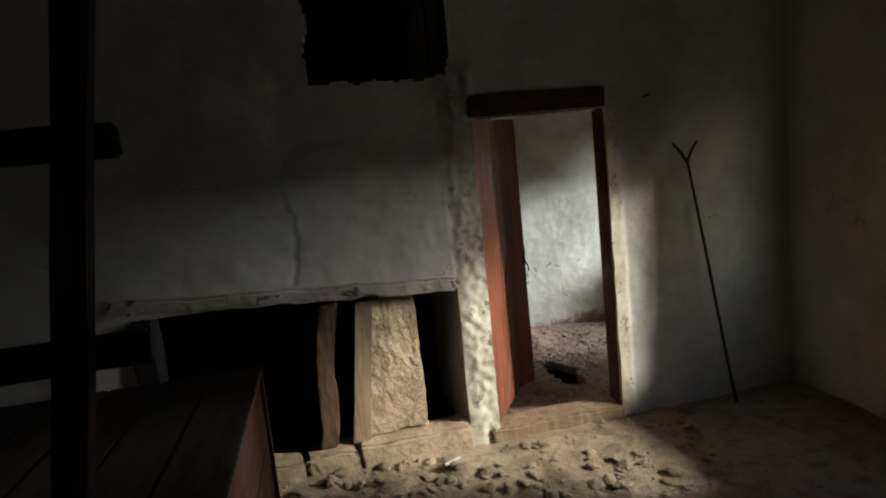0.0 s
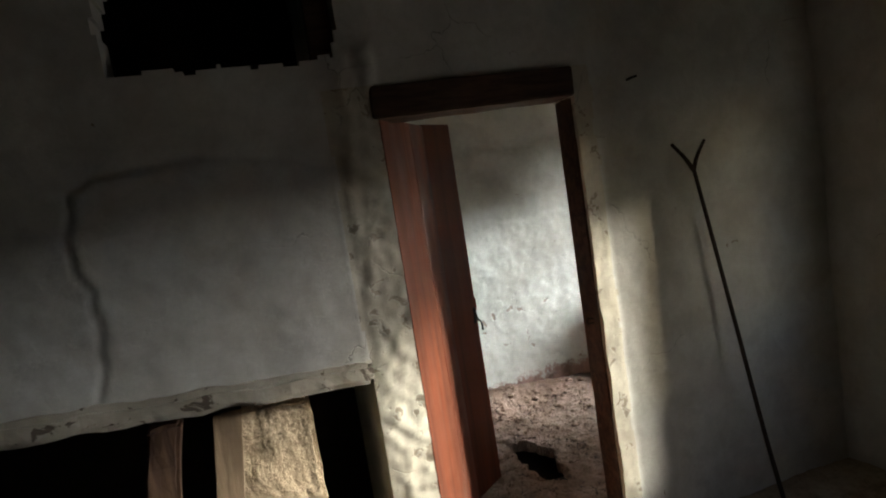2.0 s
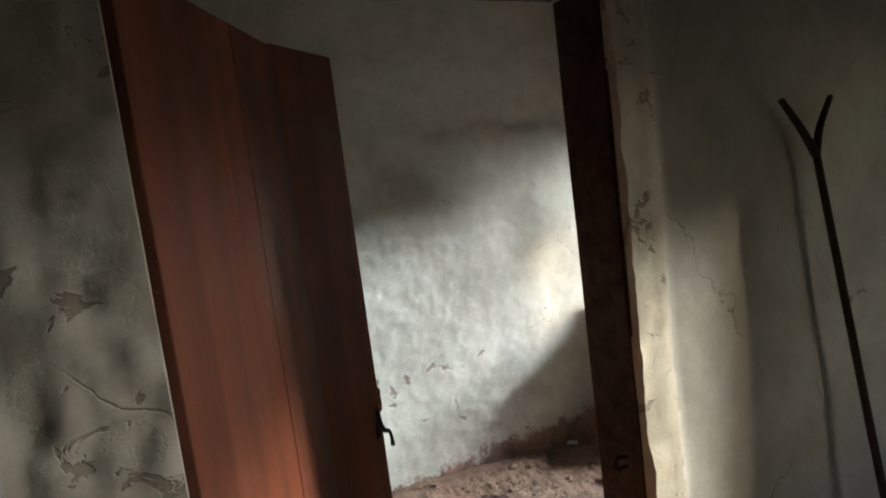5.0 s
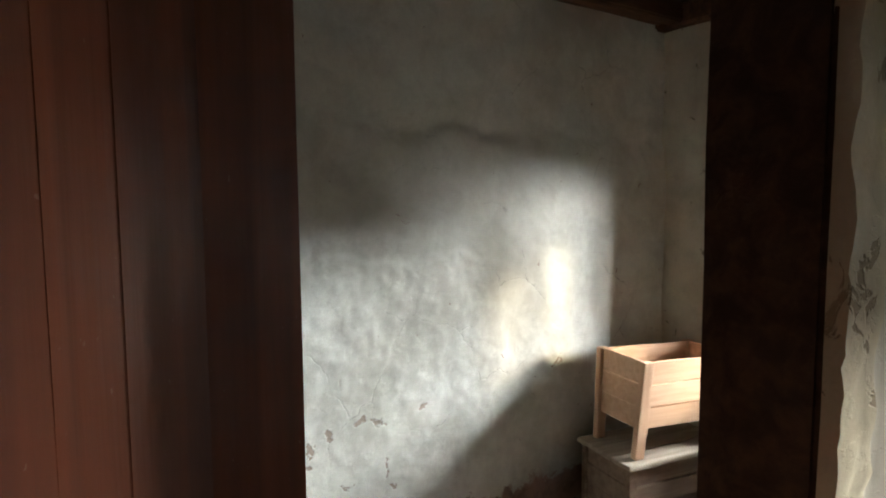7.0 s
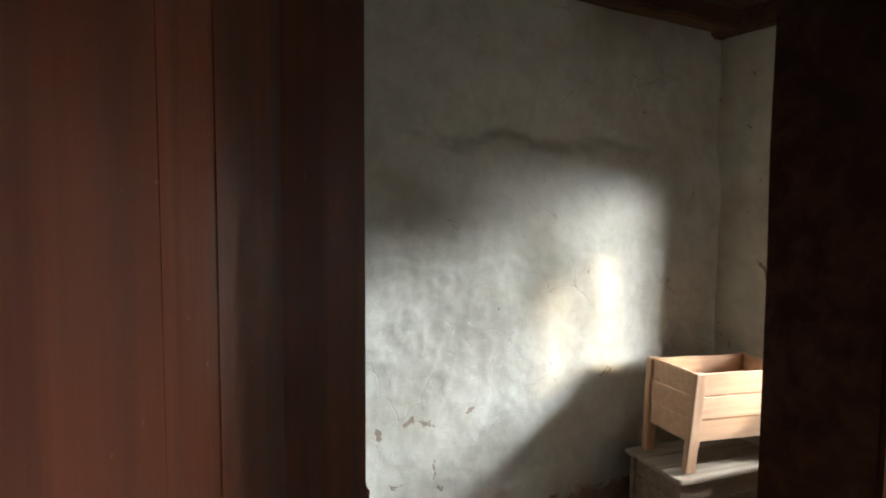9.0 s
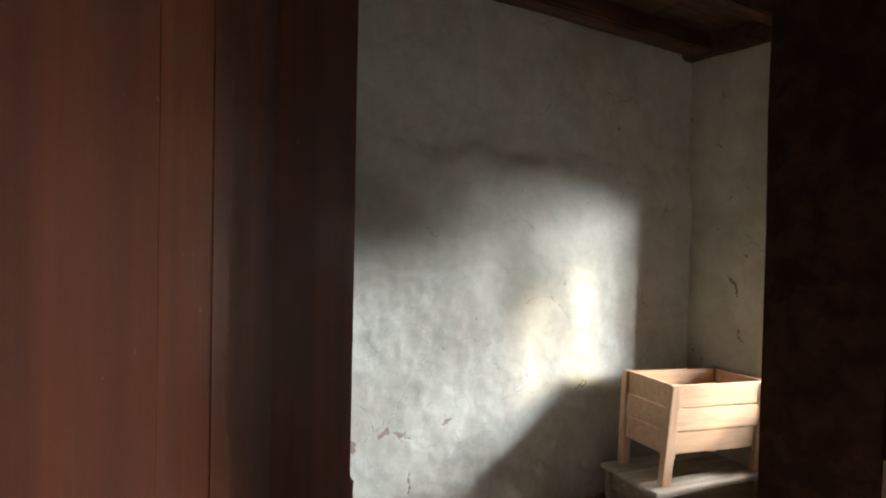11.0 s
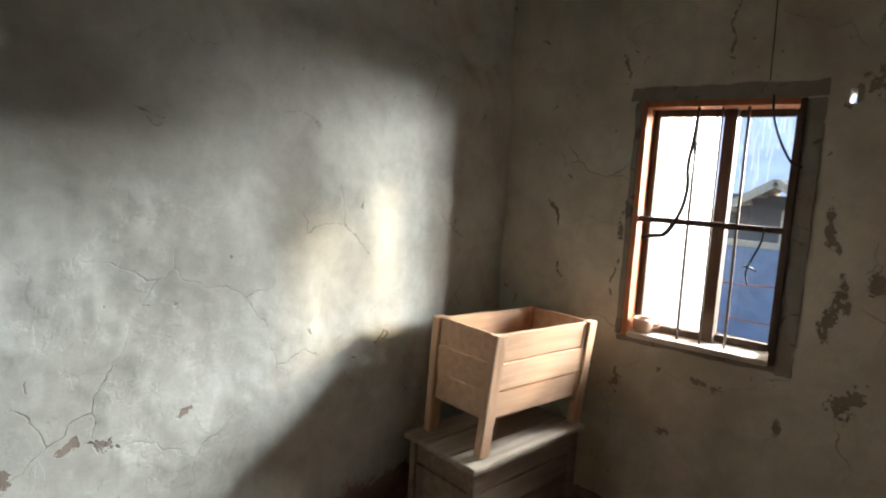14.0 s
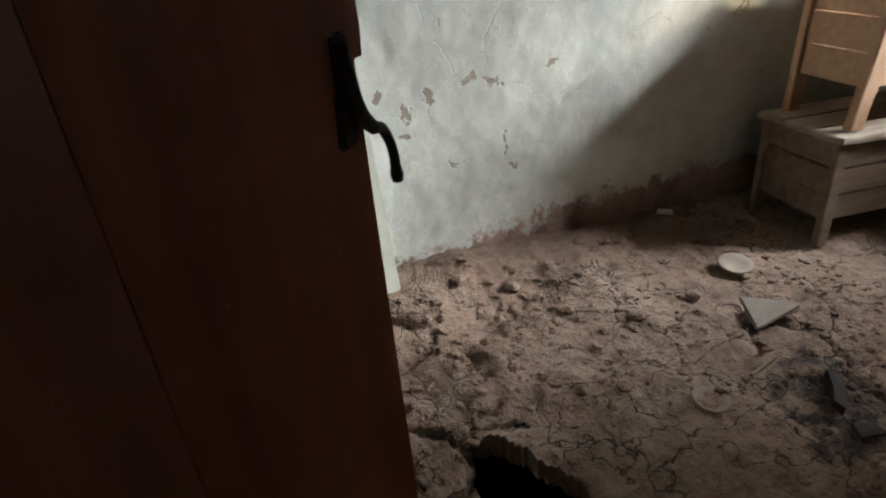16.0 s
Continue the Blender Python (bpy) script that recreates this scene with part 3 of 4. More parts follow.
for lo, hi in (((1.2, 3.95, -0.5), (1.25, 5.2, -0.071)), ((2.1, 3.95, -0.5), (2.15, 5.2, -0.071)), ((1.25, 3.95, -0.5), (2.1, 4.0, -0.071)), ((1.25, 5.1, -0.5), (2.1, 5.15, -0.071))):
    block("wall_pit", lo, hi, M_NEAR_BLACK, "side of the floor hollow, painted black as deep shade")
block("floor_recess", (-2.0, 3.77, -0.2), (0.62, 4.5, 0.02), M_NEAR_BLACK, "near-black hearth floor")

# ceilings: boards on joists
bm = bmesh.new()
rnd = random.Random(4)
for k in range(14):
    x = 0.62 + k * 0.245
    slab((x, 3.7, 2.60 + rnd.uniform(0, 0.01)), (x + 0.238, 5.6, 2.64), 0.004, bm=bm)
for k in range(4):
    y = 3.95 + k * 0.47
    slab((0.62, y, 2.50), (3.98, y + 0.09, 2.60), 0.01, 0.006, 8, seed=k, bm=bm)
slab((0.62, 5.40, 2.52), (3.98, 5.53, 2.62), 0.012, 0.010, 10, seed=9, bm=bm)
slab((3.78, 3.7, 2.49), (3.97, 5.6, 2.60), 0.012, 0.010, 10, seed=12, bm=bm)
slab((0.5, 3.6, 2.66), (4.1, 5.8, 2.75), 0.0, bm=bm)
tagged(part("ceiling_far", bm, M_JOIST), "brown timber ceiling boards on rough joists", "", "", "structure")
block("ceiling_kitchen", (-2.2, -1.5, 2.75), (3.1, 4.7, 2.85), M_JOIST, "dark smoke-stained kitchen ceiling")

# doorway frame
frame_ob = thing("door_frame", "dark stained timber door frame set in clay wall", "door frame", kind="structure")
part("lintel", slab((DOOR_L - 0.02, 3.615, 1.922), (DOOR_R, BACK + 0.01, DOOR_T - 0.004), 0.006, 0.004, 10), M_FRAME, frame_ob)
part("jamb", slab((1.616, 3.652, 0.0), (1.660, BACK + 0.003, 1.921), 0.005, 0.003, 12, seed=3), M_FRAME, frame_ob)
part("threshold", slab((DOOR_L - 0.06, 3.61, -0.03), (DOOR_R, BACK + 0.02, 0.06), 0.012, 0.010, 12, seed=6), M_POST, frame_ob, "worn pale timber threshold")
part("keeper", tube(bend([(1.617, 3.70, 0.97), (1.591, 3.70, 0.975), (1.586, 3.70, 0.955), (1.617, 3.70, 0.95)], 4), 0.004, 6), M_IRON, frame_ob, "small iron latch keeper")

# the open door leaf, with its planks
A, S, F = Vector((0.815, 3.68)), Vector((1.108, 4.150)), Vector((1.286, 4.296))
along = (S - A).normalized()
lean = math.degrees(math.atan2(along.y, along.x))
door = thing("door_1", "open reddish-brown plank door on the doorway's hinge side", "door", pose(A.x, A.y, 0.07, 0, 0, lean), kind="structure")
length = (S - A).length
cuts = [0.0, 0.245, 0.352, length]
for k, (s0, s1) in enumerate(zip(cuts, cuts[1:])):
    part("plank", slab((s0 + 0.0002, 0.0008 * (k == 1), 0.0 - 0.004 * k), (s1 - 0.0002, 0.028 + 0.002 * k, 1.865), 0.0012, 0.0005, 6, seed=k), M_DOOR, door)
turn = math.degrees(math.atan2((F - S).y, (F - S).x)) - lean
part("stile", slab((-0.003, 0.0004, 0.0), ((F - S).length, 0.040, 1.872), 0.003, 0.0010, 6, seed=7), M_DOOR, door, m=pose(length, 0, 0, 0, 0, turn))
for z in (0.25, 1.55):
    part("ledge", slab((0.03, 0.030, z), (length + 0.02, 0.055, z + 0.12), 0.006, 0.002, 4), M_DOOR, door)
stile_m = pose(length, 0, 0, 0, 0, turn)
W2 = (F - S).length
hasp = part("hasp", slab((W2 - 0.034, -0.004, 0.85), (W2 - 0.012, 0.006, 0.935), 0.003, 0.006, 4, seed=2), M_IRON, door, "black iron hasp plate", m=stile_m)
part("hook", tube(bend([(W2 - 0.03, -0.008, 0.93), (W2 - 0.022, -0.010, 0.885), (W2 - 0.002, -0.006, 0.862), (W2 + 0.022, 0.0, 0.852), (W2 + 0.042, 0.006, 0.828), (W2 + 0.048, 0.008, 0.795)], 5),
                  [0.006] * 12 + [0.0048] * 11 + [0.005, 0.0066, 0.0055], 10), M_IRON, door, "curved black iron latch hook", smooth=True, m=stile_m)

part("latch_block", slab((W2 - 0.02, 0.002, 0.905), (W2 + 0.018, 0.034, 0.985), 0.008, 0.006, 6, seed=5), M_DOOR, door, "worn wooden latch block on the edge", m=stile_m)

# window
win = thing("window_1", "small wooden window with two sashes and iron bars", "window", kind="structure")
XO = WIN + 0.075
part("reveal", slab((WIN - 0.012, WY1 - 0.022, WZ0), (WIN + 0.15, WY1 + 0.001, WZ1), 0.003), M_SASHL, win, "red-brown window reveal board, sunlit orange put into its colour")
part("reveal", slab((WIN - 0.014, WY0 - 0.001, WZ0), (WIN + 0.15, WY0 + 0.020, WZ1), 0.003), M_SASH, win)
part("head", slab((WIN - 0.010, WY0 + 0.021, WZ1 - 0.022), (WIN + 0.15, WY1 - 0.023, WZ1 + 0.001), 0.003), M_SASHL, win)
part("window_sill", slab((WIN - 0.022, WY0 + 0.021, WZ0 - 0.004), (WIN + 0.15, WY1 - 0.023, WZ0 + 0.018), 0.004, 0.002, 8), M_SILL, win, "pale dusty timber sill")


def sash(y0, y1, x, w0, w1):
    z0, z1 = WZ0 + 0.02, WZ1 - 0.024
    fr = part("sash", slab((x, y0, z0), (x + 0.03, y0 + w0, z1), 0.003), M_SASH, win)
    slabs = [((x, y1 - w1, z0), (x + 0.03, y1, z1)), ((x + 0.001, y0 + w0 + 0.001, z0), (x + 0.029, y1 - w1 - 0.001, z0 + 0.03)),
             ((x + 0.001, y0 + w0 + 0.001, z1 - 0.028), (x + 0.029, y1 - w1 - 0.001, z1))]
    for lo, hi in slabs:
        part("sash_rail", slab(lo, hi, 0.003), M_SASH, fr)
    pane = part("pane", slab((x + 0.012, y0 + w0, z0 + 0.03), (x + 0.016, y1 - w1, z1 - 0.028), 0.0), M_GLASS, fr)
    pane.visible_shadow = False


sash(4.524, WY1 - 0.024, XO, 0.046, 0.024)
sash(WY0 + 0.021, 4.570, XO + 0.034, 0.024, 0.046)
B = 0.062
for k, (y0, y1, z0, z1) in enumerate(((WY0 - B, WY1 + B, WZ1 + 0.002, WZ1 + B), (WY1 + 0.002, WY1 + 0.03, WZ0, WZ1), (WY0 - B, WY0 - 0.002, WZ0 - 0.03, WZ1), (WY0 - 0.01, WY1 + 0.02, WZ0 - 0.026, WZ0 - 0.004))):
    part("mortar_border", slab((WIN - 0.008, y0, z0), (WIN + 0.02, y1, z1), 0.004, 0.006, 24, seed=k + 80), M_MORTAR, win, "rough grey mortar border")
bar_z = 1.243
part("crossbar", slab((WIN + 0.004, WY0 - 0.005, bar_z - 0.011), (WIN + 0.028, WY1 - 0.015, bar_z + 0.011), 0.002), M_SASH, win, "dark flat iron crossbar")
for y, r in ((4.653, 0.0055), (4.565, 0.004), (4.472, 0.0055)):
    part("bar", tube([(WIN + 0.030, y - 0.006, WZ0 + 0.016), (WIN + 0.031, y, bar_z), (WIN + 0.030, y + 0.003, WZ1 - 0.02)], r, 8), M_RUST, win, "thin rusty iron bar", smooth=True)


# ---- far room things ----
def crate(name, label, m, L, D, H, leg, boards, board_bottom, mats, lid=None, lid_mat=None, slope=0.0):
    """A board crate on four corner legs. Origin at the front left foot; x along the front, y to the back."""
    board_mat, leg_mat = mats
    ob = thing(name, label, "wooden box", m)
    for x in (0.0, L - leg):
        for y in (0.0, D - leg * 0.7):
            part("leg", slab((x, y, 0.0), (x + leg, y + leg * 0.7, H), 0.003, 0.0012, 5, seed=int(x * 50 + y * 90)), leg_mat, ob)
            part("corner_strip", slab((x + (0.9 * leg if x == 0 else -0.35 * leg), y + (0.012 if y == 0 else leg * 0.3), board_bottom - 0.02),
                                      (x + (1.3 * leg if x == 0 else 0.08 * leg), y + (0.03 if y == 0 else leg * 0.55), H - 0.006), 0.002), leg_mat, ob)
    step = (H - board_bottom) / boards
    for k in range(boards):
        z0, z1 = board_bottom + k * step, board_bottom + (k + 1) * step
        tilt = 0.005 * (k % 2)
        for y in (0.014 - tilt, D - 0.034 + tilt):
            part("board", slab((leg * 0.55, y, z0 + 0.0025), (L - leg * 0.55, y + 0.014, z1 - 0.0025), 0.002, 0.0012, 5, seed=k + 3), board_mat, ob)
        for x in (0.016 - tilt, L - 0.032 + tilt):
            part("side_board", slab((x, leg * 0.4, z0 + 0.0015), (x + 0.014, D - leg * 0.4, z1 - 0.0015), 0.002, 0.0012, 5, seed=k + 7), board_mat, ob)
    part("bottom", slab((0.03, 0.03, board_bottom + 0.004), (L - 0.03, D - 0.03, board_bottom + 0.016), 0.001), board_mat, ob)
    if lid:
        over, t = lid
        for k in range(3):
            y0 = -over + k * (D + 2 * over) / 3
            part("top_board", slab((-over, y0 + 0.001, H), (L + over, y0 + (D + 2 * over) / 3 - 0.001, H + t), 0.004, 0.004, 8, seed=k + 21), lid_mat, ob, "pale dusty top board with a broken edge")
    for piece in ob.children:
        for v in piece.data.vertices:
            v.co.y += slope * (1 - v.co.z / H) * (1 - v.co.y / D)
    return ob


crate("wooden_chest", "dusty old board chest with a ragged top, standing in the corner", pose(3.005, 5.015, 0.0, 0, 0, -9.5),
      0.61, 0.345, 0.372, 0.042, 3, 0.09, (M_CAB, M_CAB), (0.018, 0.022), M_CABTOP)
crate("wooden_crate", "open pine board crate on corner legs standing on the chest", pose(3.055, 5.0, 0.396, 0.0, 2.0, -10),
      0.595, 0.34, 0.45, 0.052, 3, 0.135, (M_PINE, M_PINEV), slope=0.035)

# cup on the sill
cup = thing("cup", "small brown glazed pottery cup on the window sill", "cup", pose(WIN + 0.032, 4.792, WZ0 + 0.019, 0, 0, 200))
part("bowl", lathe([(0.001, 0.0), (0.026, 0.0), (0.036, 0.009), (0.043, 0.033), (0.041, 0.055), (0.036, 0.062), (0.032, 0.060), (0.037, 0.036), (0.031, 0.012), (0.001, 0.007)]), M_CUP, cup, smooth=True)
part("handle", tube(bend([(0.0, 0.040, 0.048), (0.0, 0.060, 0.048), (0.0, 0.065, 0.030), (0.0, 0.040, 0.017)], 5), 0.0045, 8), M_CUP, cup, smooth=True)

# cords and wires about the window
ZT = WZ1
c = thing("electric_cord", "black cord hanging down a window bar", "cord")
part("cord", tube(bend([(WIN + 0.022, 4.652, 1.70), (WIN + 0.020, 4.660, 1.58), (WIN + 0.020, 4.672, 1.46), (WIN + 0.016, 4.664, 1.38), (WIN + 0.006, 4.674, 1.30), (WIN - 0.006, 4.698, 1.235)], 6), 0.007, 8), M_CORD, c, smooth=True)
part("tape", tube(bend([(WIN - 0.006, 4.696, 1.238), (WIN - 0.010, 4.715, 1.205), (WIN - 0.010, 4.735, 1.184)], 4), [0.010] * 9, 8), M_CORD, c, "thick taped cord end", smooth=True)
part("stub", tube(bend([(WIN - 0.010, 4.733, 1.184), (WIN - 0.012, 4.775, 1.178), (WIN - 0.012, 4.815, 1.165)], 4), 0.009, 8), M_CORD, c, smooth=True)
c = thing("wire", "thin twisted wire looped round a window bar", "wire")
part("loop", tube(bend([(WIN + 0.024, 4.652, 1.60), (WIN + 0.03, 4.60, 1.645), (WIN + 0.05, 4.56, 1.68)], 5), 0.0018, 6), M_CORD, c)
part("tie", tube(bend([(WIN + 0.02, 4.652, 1.56), (WIN + 0.01, 4.635, 1.545), (WIN + 0.02, 4.64, 1.53), (WIN + 0.025, 4.652, 1.55), (WIN + 0.04, 4.59, 1.60)], 5), 0.0018, 6), M_CORD, c)
c = thing("loose_cable", "dark cable drooping over the window's upper corner", "cable")
part("cable", tube(bend([(WIN - 0.012, 4.392, 1.73), (WIN - 0.014, 4.385, 1.66), (WIN - 0.016, 4.355, 1.57), (WIN - 0.016, 4.31, 1.49), (WIN - 0.02, 4.275, 1.475)], 6), 0.0045, 8), M_CORD, c, smooth=True)
c = thing("bent_wire", "bent dark wire hanging from the crossbar", "wire")
part("drop", tube(bend([(WIN - 0.002, 4.372, 1.25), (WIN - 0.006, 4.375, 1.20), (WIN - 0.004, 4.40, 1.13), (WIN - 0.006, 4.415, 1.08), (WIN - 0.004, 4.405, 1.03)], 5), 0.0038, 8), M_CORD, c, smooth=True)
part("twig", tube(bend([(WIN - 0.006, 4.425, 1.10), (WIN - 0.006, 4.40, 1.095), (WIN - 0.006, 4.38, 1.085)], 4), 0.004, 6), M_CORD, c)
c = thing("hanging_cord", "thin dark cord hanging from the ceiling above the window", "cord")
part("cord", tube(bend([(WIN - 0.016, 4.42, 2.48), (WIN - 0.016, 4.425, 2.25), (WIN - 0.016, 4.415, 2.0), (WIN - 0.016, 4.41, 1.78)], 6), 0.0022, 6), M_CORD, c)

# pale panel leaning on the far wall, behind the door
p = thing("leaning_panel", "pale painted board leaning against the limewashed wall", "board", pose(1.065, 5.37, 0.06, -6.5, -1.5, 2))
part("panel", slab((0.0, 0.0, 0.0), (0.545, 0.018, 0.71), 0.003, 0.001, 6), M_BOARD, p)
part("stain", slab((0.44, -0.002, 0.39), (0.452, 0.001, 0.45), 0.0), M_CAB, p, "faint brown scuff mark")

# floor litter
d = thing("saucer", "pale chipped saucer lying on the earth floor", "saucer", pose(2.655, 5.04, 0.012, 8, -5, 0))
part("dish", lathe([(0.001, 0.004), (0.022, 0.004), (0.030, 0.006), (0.052, 0.018), (0.054, 0.020), (0.052, 0.022), (0.030, 0.011), (0.001, 0.009)]), M_SAUCER, d, smooth=True)
d = thing("saucer", "pale dusty saucer half buried in the earth floor", "saucer", pose(2.13, 4.62, -0.006, 4, 3, 0))
part("dish", lathe([(0.001, 0.004), (0.020, 0.004), (0.028, 0.006), (0.044, 0.014), (0.046, 0.016), (0.044, 0.018), (0.028, 0.010), (0.001, 0.008)]), M_ASH, d, smooth=True)


def flat_shard(name, label, category, outline, thick, m, material):
    bm = bmesh.new()
    lo = [bm.verts.new((x, y, 0)) for x, y in outline]
    hi = [bm.verts.new((x * 0.96, y * 0.96, thick)) for x, y in outline]
    bm.faces.new(lo[::-1])
    bm.faces.new(hi)
    for k in range(len(lo)):
        j = (k + 1) % len(lo)
        bm.faces.new((lo[k], lo[j], hi[j], hi[k]))
    bmesh.ops.bevel(bm, geom=bm.edges[:], offset=0.0015, segments=1, affect="EDGES")
    ob = part(name, bm, material, m=m)
    return tagged(ob, label, category)


flat_shard("slate_shard", "grey triangular slate shard lying on the rubble", "shard", [(-0.10, -0.035), (0.085, -0.06), (0.075, -0.02), (-0.01, 0.075)], 0.012, pose(2.535, 4.82, 0.014, 6, -3, 12), M_TILE)
flat_shard("paper_scrap", "crumpled pale scrap lying by the wall", "scrap", [(-0.035, -0.012), (0.03, -0.018), (0.037, 0.01), (-0.02, 0.016)], 0.012, pose(2.73, 5.46, 0.03, 5, 8, -20), M_PAPER)
flat_shard("paper_scrap", "white paper strip lying on the kitchen floor", "scrap", [(-0.065, -0.016), (0.06, 0.0), (0.062, 0.018), (-0.06, 0.010)], 0.004, pose(0.45, 3.42, 0.02, 4, 3, 28), M_PAPER)
flat_shard("wood_chip", "small broken stick on the earth floor", "stick", [(-0.06, -0.004), (0.06, 0.0), (0.055, 0.007), (-0.06, 0.005)], 0.007, pose(2.33, 4.64, 0.012, 3, 2, 10), M_POST)
flat_shard("black_shard", "curled black plastic scrap on the sooty patch", "scrap", [(-0.07, -0.03), (-0.01, -0.02), (0.06, 0.02), (0.05, 0.05), (-0.01, 0.015), (-0.06, 0.0)], 0.02, pose(2.40, 4.49, 0.01, 8, 4, 20), M_CHAR)
flat_shard("black_shard", "flat black plastic scrap on the sooty patch", "scrap", [(-0.04, -0.02), (0.035, -0.015), (0.03, 0.02), (-0.03, 0.025)], 0.008, pose(2.35, 4.38, 0.01, 4, 6, -15), M_CHAR)


def clod(r, seed, squash=0.6):
    bm = bmesh.new()
    bmesh.ops.create_icosphere(bm, subdivisions=2 if r > 0.02 else 1, radius=r)
    off = Vector((seed * 1.3, seed * 2.9, seed * 0.7))
    for v in bm.verts:
        v.co *= 1 + 0.55 * noise.noise(v.co / r * 0.9 + off)
        v.co.z *= squash
    return bm


rnd = random.Random(11)
for k, (x, y, r) in enumerate([(2.29, 5.40, 0.030), (2.37, 5.36, 0.022), (1.95, 5.28, 0.030), (1.86, 5.20, 0.034), (1.80, 5.36, 0.028), (2.05, 5.12, 0.026), (2.42, 4.98, 0.024), (2.5, 5.2, 0.022), (2.2, 4.98, 0.028), (1.98, 4.75, 0.024), (2.48, 4.62, 0.02), (2.62, 4.74, 0.018)]):
    z = floor_relief(x, y)
    ob = part("earth_clod", clod(r, k), M_EARTH, m=pose(x, y, z + r * 0.2, 0, 0, rnd.uniform(0, 360)))
    tagged(ob, "crumbled brown earth clod on the broken floor", "clod", "clods on the floor")


def rubble(name, label, area, count, sizes, relief, material, seed, avoid=None):
    r0 = random.Random(seed)
    base = [clod(1.0, 40 + k, 0.55) for k in range(6)]
    shapes = []
    for bm in base:
        bm.verts.index_update()
        shapes.append(([v.co.copy() for v in bm.verts], [[v.index for v in f.verts] for f in bm.faces]))
        bm.free()
    verts, faces = [], []
    x0, x1, y0, y1 = area
    for _ in range(count):
        x, y = r0.uniform(x0, x1), r0.uniform(y0, y1)
        if fbm(x, y, 3, 2.5) < -0.12 or (avoid and avoid(x, y)):
            continue
        r = sizes[0] * (sizes[1] / sizes[0]) ** (r0.random() ** 2.2)
        vs2, fs = shapes[r0.randrange(6)]
        m = pose(x, y, relief(x, y) + 0.15 * r, r0.uniform(-25, 25), r0.uniform(-25, 25), r0.uniform(0, 360))
        o = len(verts)
        verts += [m @ (v * r) for v in vs2]
        faces += [[o + i for i in f] for f in fs]
    me = bpy.data.meshes.new(name)
    me.from_pydata(verts, [], faces)
    me.materials.append(material)
    tagged(new(name, me), label, "rubble", "", "stuff")


rubble("floor_rubble", "crumbs of earth and plaster strewn over the floor", (1.25, 2.95, 3.9, 5.5), 2400, (0.004, 0.017), floor_relief, M_EARTH, 5,
       pit)
rubble("kitchen_rubble", "crumbs of earth and straw strewn before the hearth", (-0.6, 2.0, 2.2, 3.6), 900, (0.007, 0.045), kitchen_relief, M_EARTH1, 8)

# charred log with ash lying along its upper side
def log_mesh(grow):
    bm = tube(bend([(0, 0, 0.042), (0.09, 0.005, 0.047), (0.2, 0.0, 0.044), (0.34, -0.01, 0.042), (0.46, -0.012, 0.040)], 8), 0.046 + grow, 20)
    for v in bm.verts:
        v.co += 0.014 * noise.noise_vector(v.co * 14) + 0.007 * noise.noise_vector(v.co * 40)
    return bm


log = thing("charred_log", "charred black log dusted with pale ash on the floor", "log", pose(2.70, 4.335, 0.0, 0, 0, -20))
part("log", log_mesh(0.0), M_CHAR, log, smooth=True)
bm = log_mesh(0.003)
bmesh.ops.recalc_face_normals(bm, faces=bm.faces)
away = [f for f in bm.faces if f.normal.z + 0.5 * noise.noise(f.calc_center_median() * 25) < 0.75]
bmesh.ops.delete(bm, geom=away, context="FACES")
part("ash", bm, M_ASH, log, "pale ash crust", smooth=True)

# ---- kitchen things ----
h = thing("hearth_beam", "plastered rough timber beam over the hearth opening", "beam", kind="structure")
bm = slab((-1.25, 3.60, 0.0), (0.625, 3.80, 0.085), 0.02, 0.0, 60)
for v in bm.verts:
    t = (0.62 - v.co.x) / 1.85
    v.co.z += 0.945 + 0.115 * t + 0.012 * fbm(v.co.x, v.co.y, v.co.z, 7, 3)
    v.co.y += 0.012 * fbm(v.co.x, v.co.z, 4, 9, 3)
part("beam", bm, M_BEAMP, h, smooth=False)
s = thing("hearth_sill", "worn stone sill along the foot of the hearth", "sill", kind="structure")
for k, (x0, x1, top) in enumerate(((-1.12, -0.36, 0.10), (-0.355, -0.05, 0.115), (-0.045, 0.615, 0.13))):
    part("stone", slab((x0, 3.59, -0.05), (x1, 3.80, top), 0.018, 0.012, 16, seed=k + 60), M_CLAYSLAB, s)
bm = slab((-0.055, -0.05, 0.0), (0.055, 0.05, 0.84), 0.012, 0.010, 16, seed=4)
for v in bm.verts:
    v.co.x += 0.12 * v.co.z + 0.012 * math.sin(v.co.z * 9) - 0.02 * smooth01(v.co.z)
tagged(part("hearth_post", bm, M_OLDPOST, m=pose(-0.225, 3.70, 0.12)), "crooked weathered timber post under the hearth beam", "post")
# second post is added, black, to cover the lit end face of the opening
tagged(part("hearth_post", slab((-1.145, 3.60, 0.0), (-1.04, 3.80, 1.02), 0.012, 0.010, 14, seed=14), M_NEAR_BLACK), "black post added to darken the hearth's bright end", "post")
bm = slab((-0.20, -0.05, 0.0), (0.185, 0.05, 0.80), 0.02, 0.014, 18, seed=8)
for v in bm.verts:
    k = v.co.z / 0.8
    v.co.x = v.co.x * (1 - 0.30 * k) + 0.05 * k
    v.co.y += 0.05 * k + 0.010 * fbm(v.co.x, v.co.z, 2, 11, 3)
tagged(part("clay_slab", bm, M_CLAYSLAB, m=pose(0.195, 3.735, 0.125)), "rough straw-clay slab standing in the hearth", "slab")
bm = slab((-0.05, -0.012, 0.0), (0.05, 0.012, 0.82), 0.004, 0.003, 10, seed=9)
for v in bm.verts:
    v.co.x += 0.13 * v.co.z
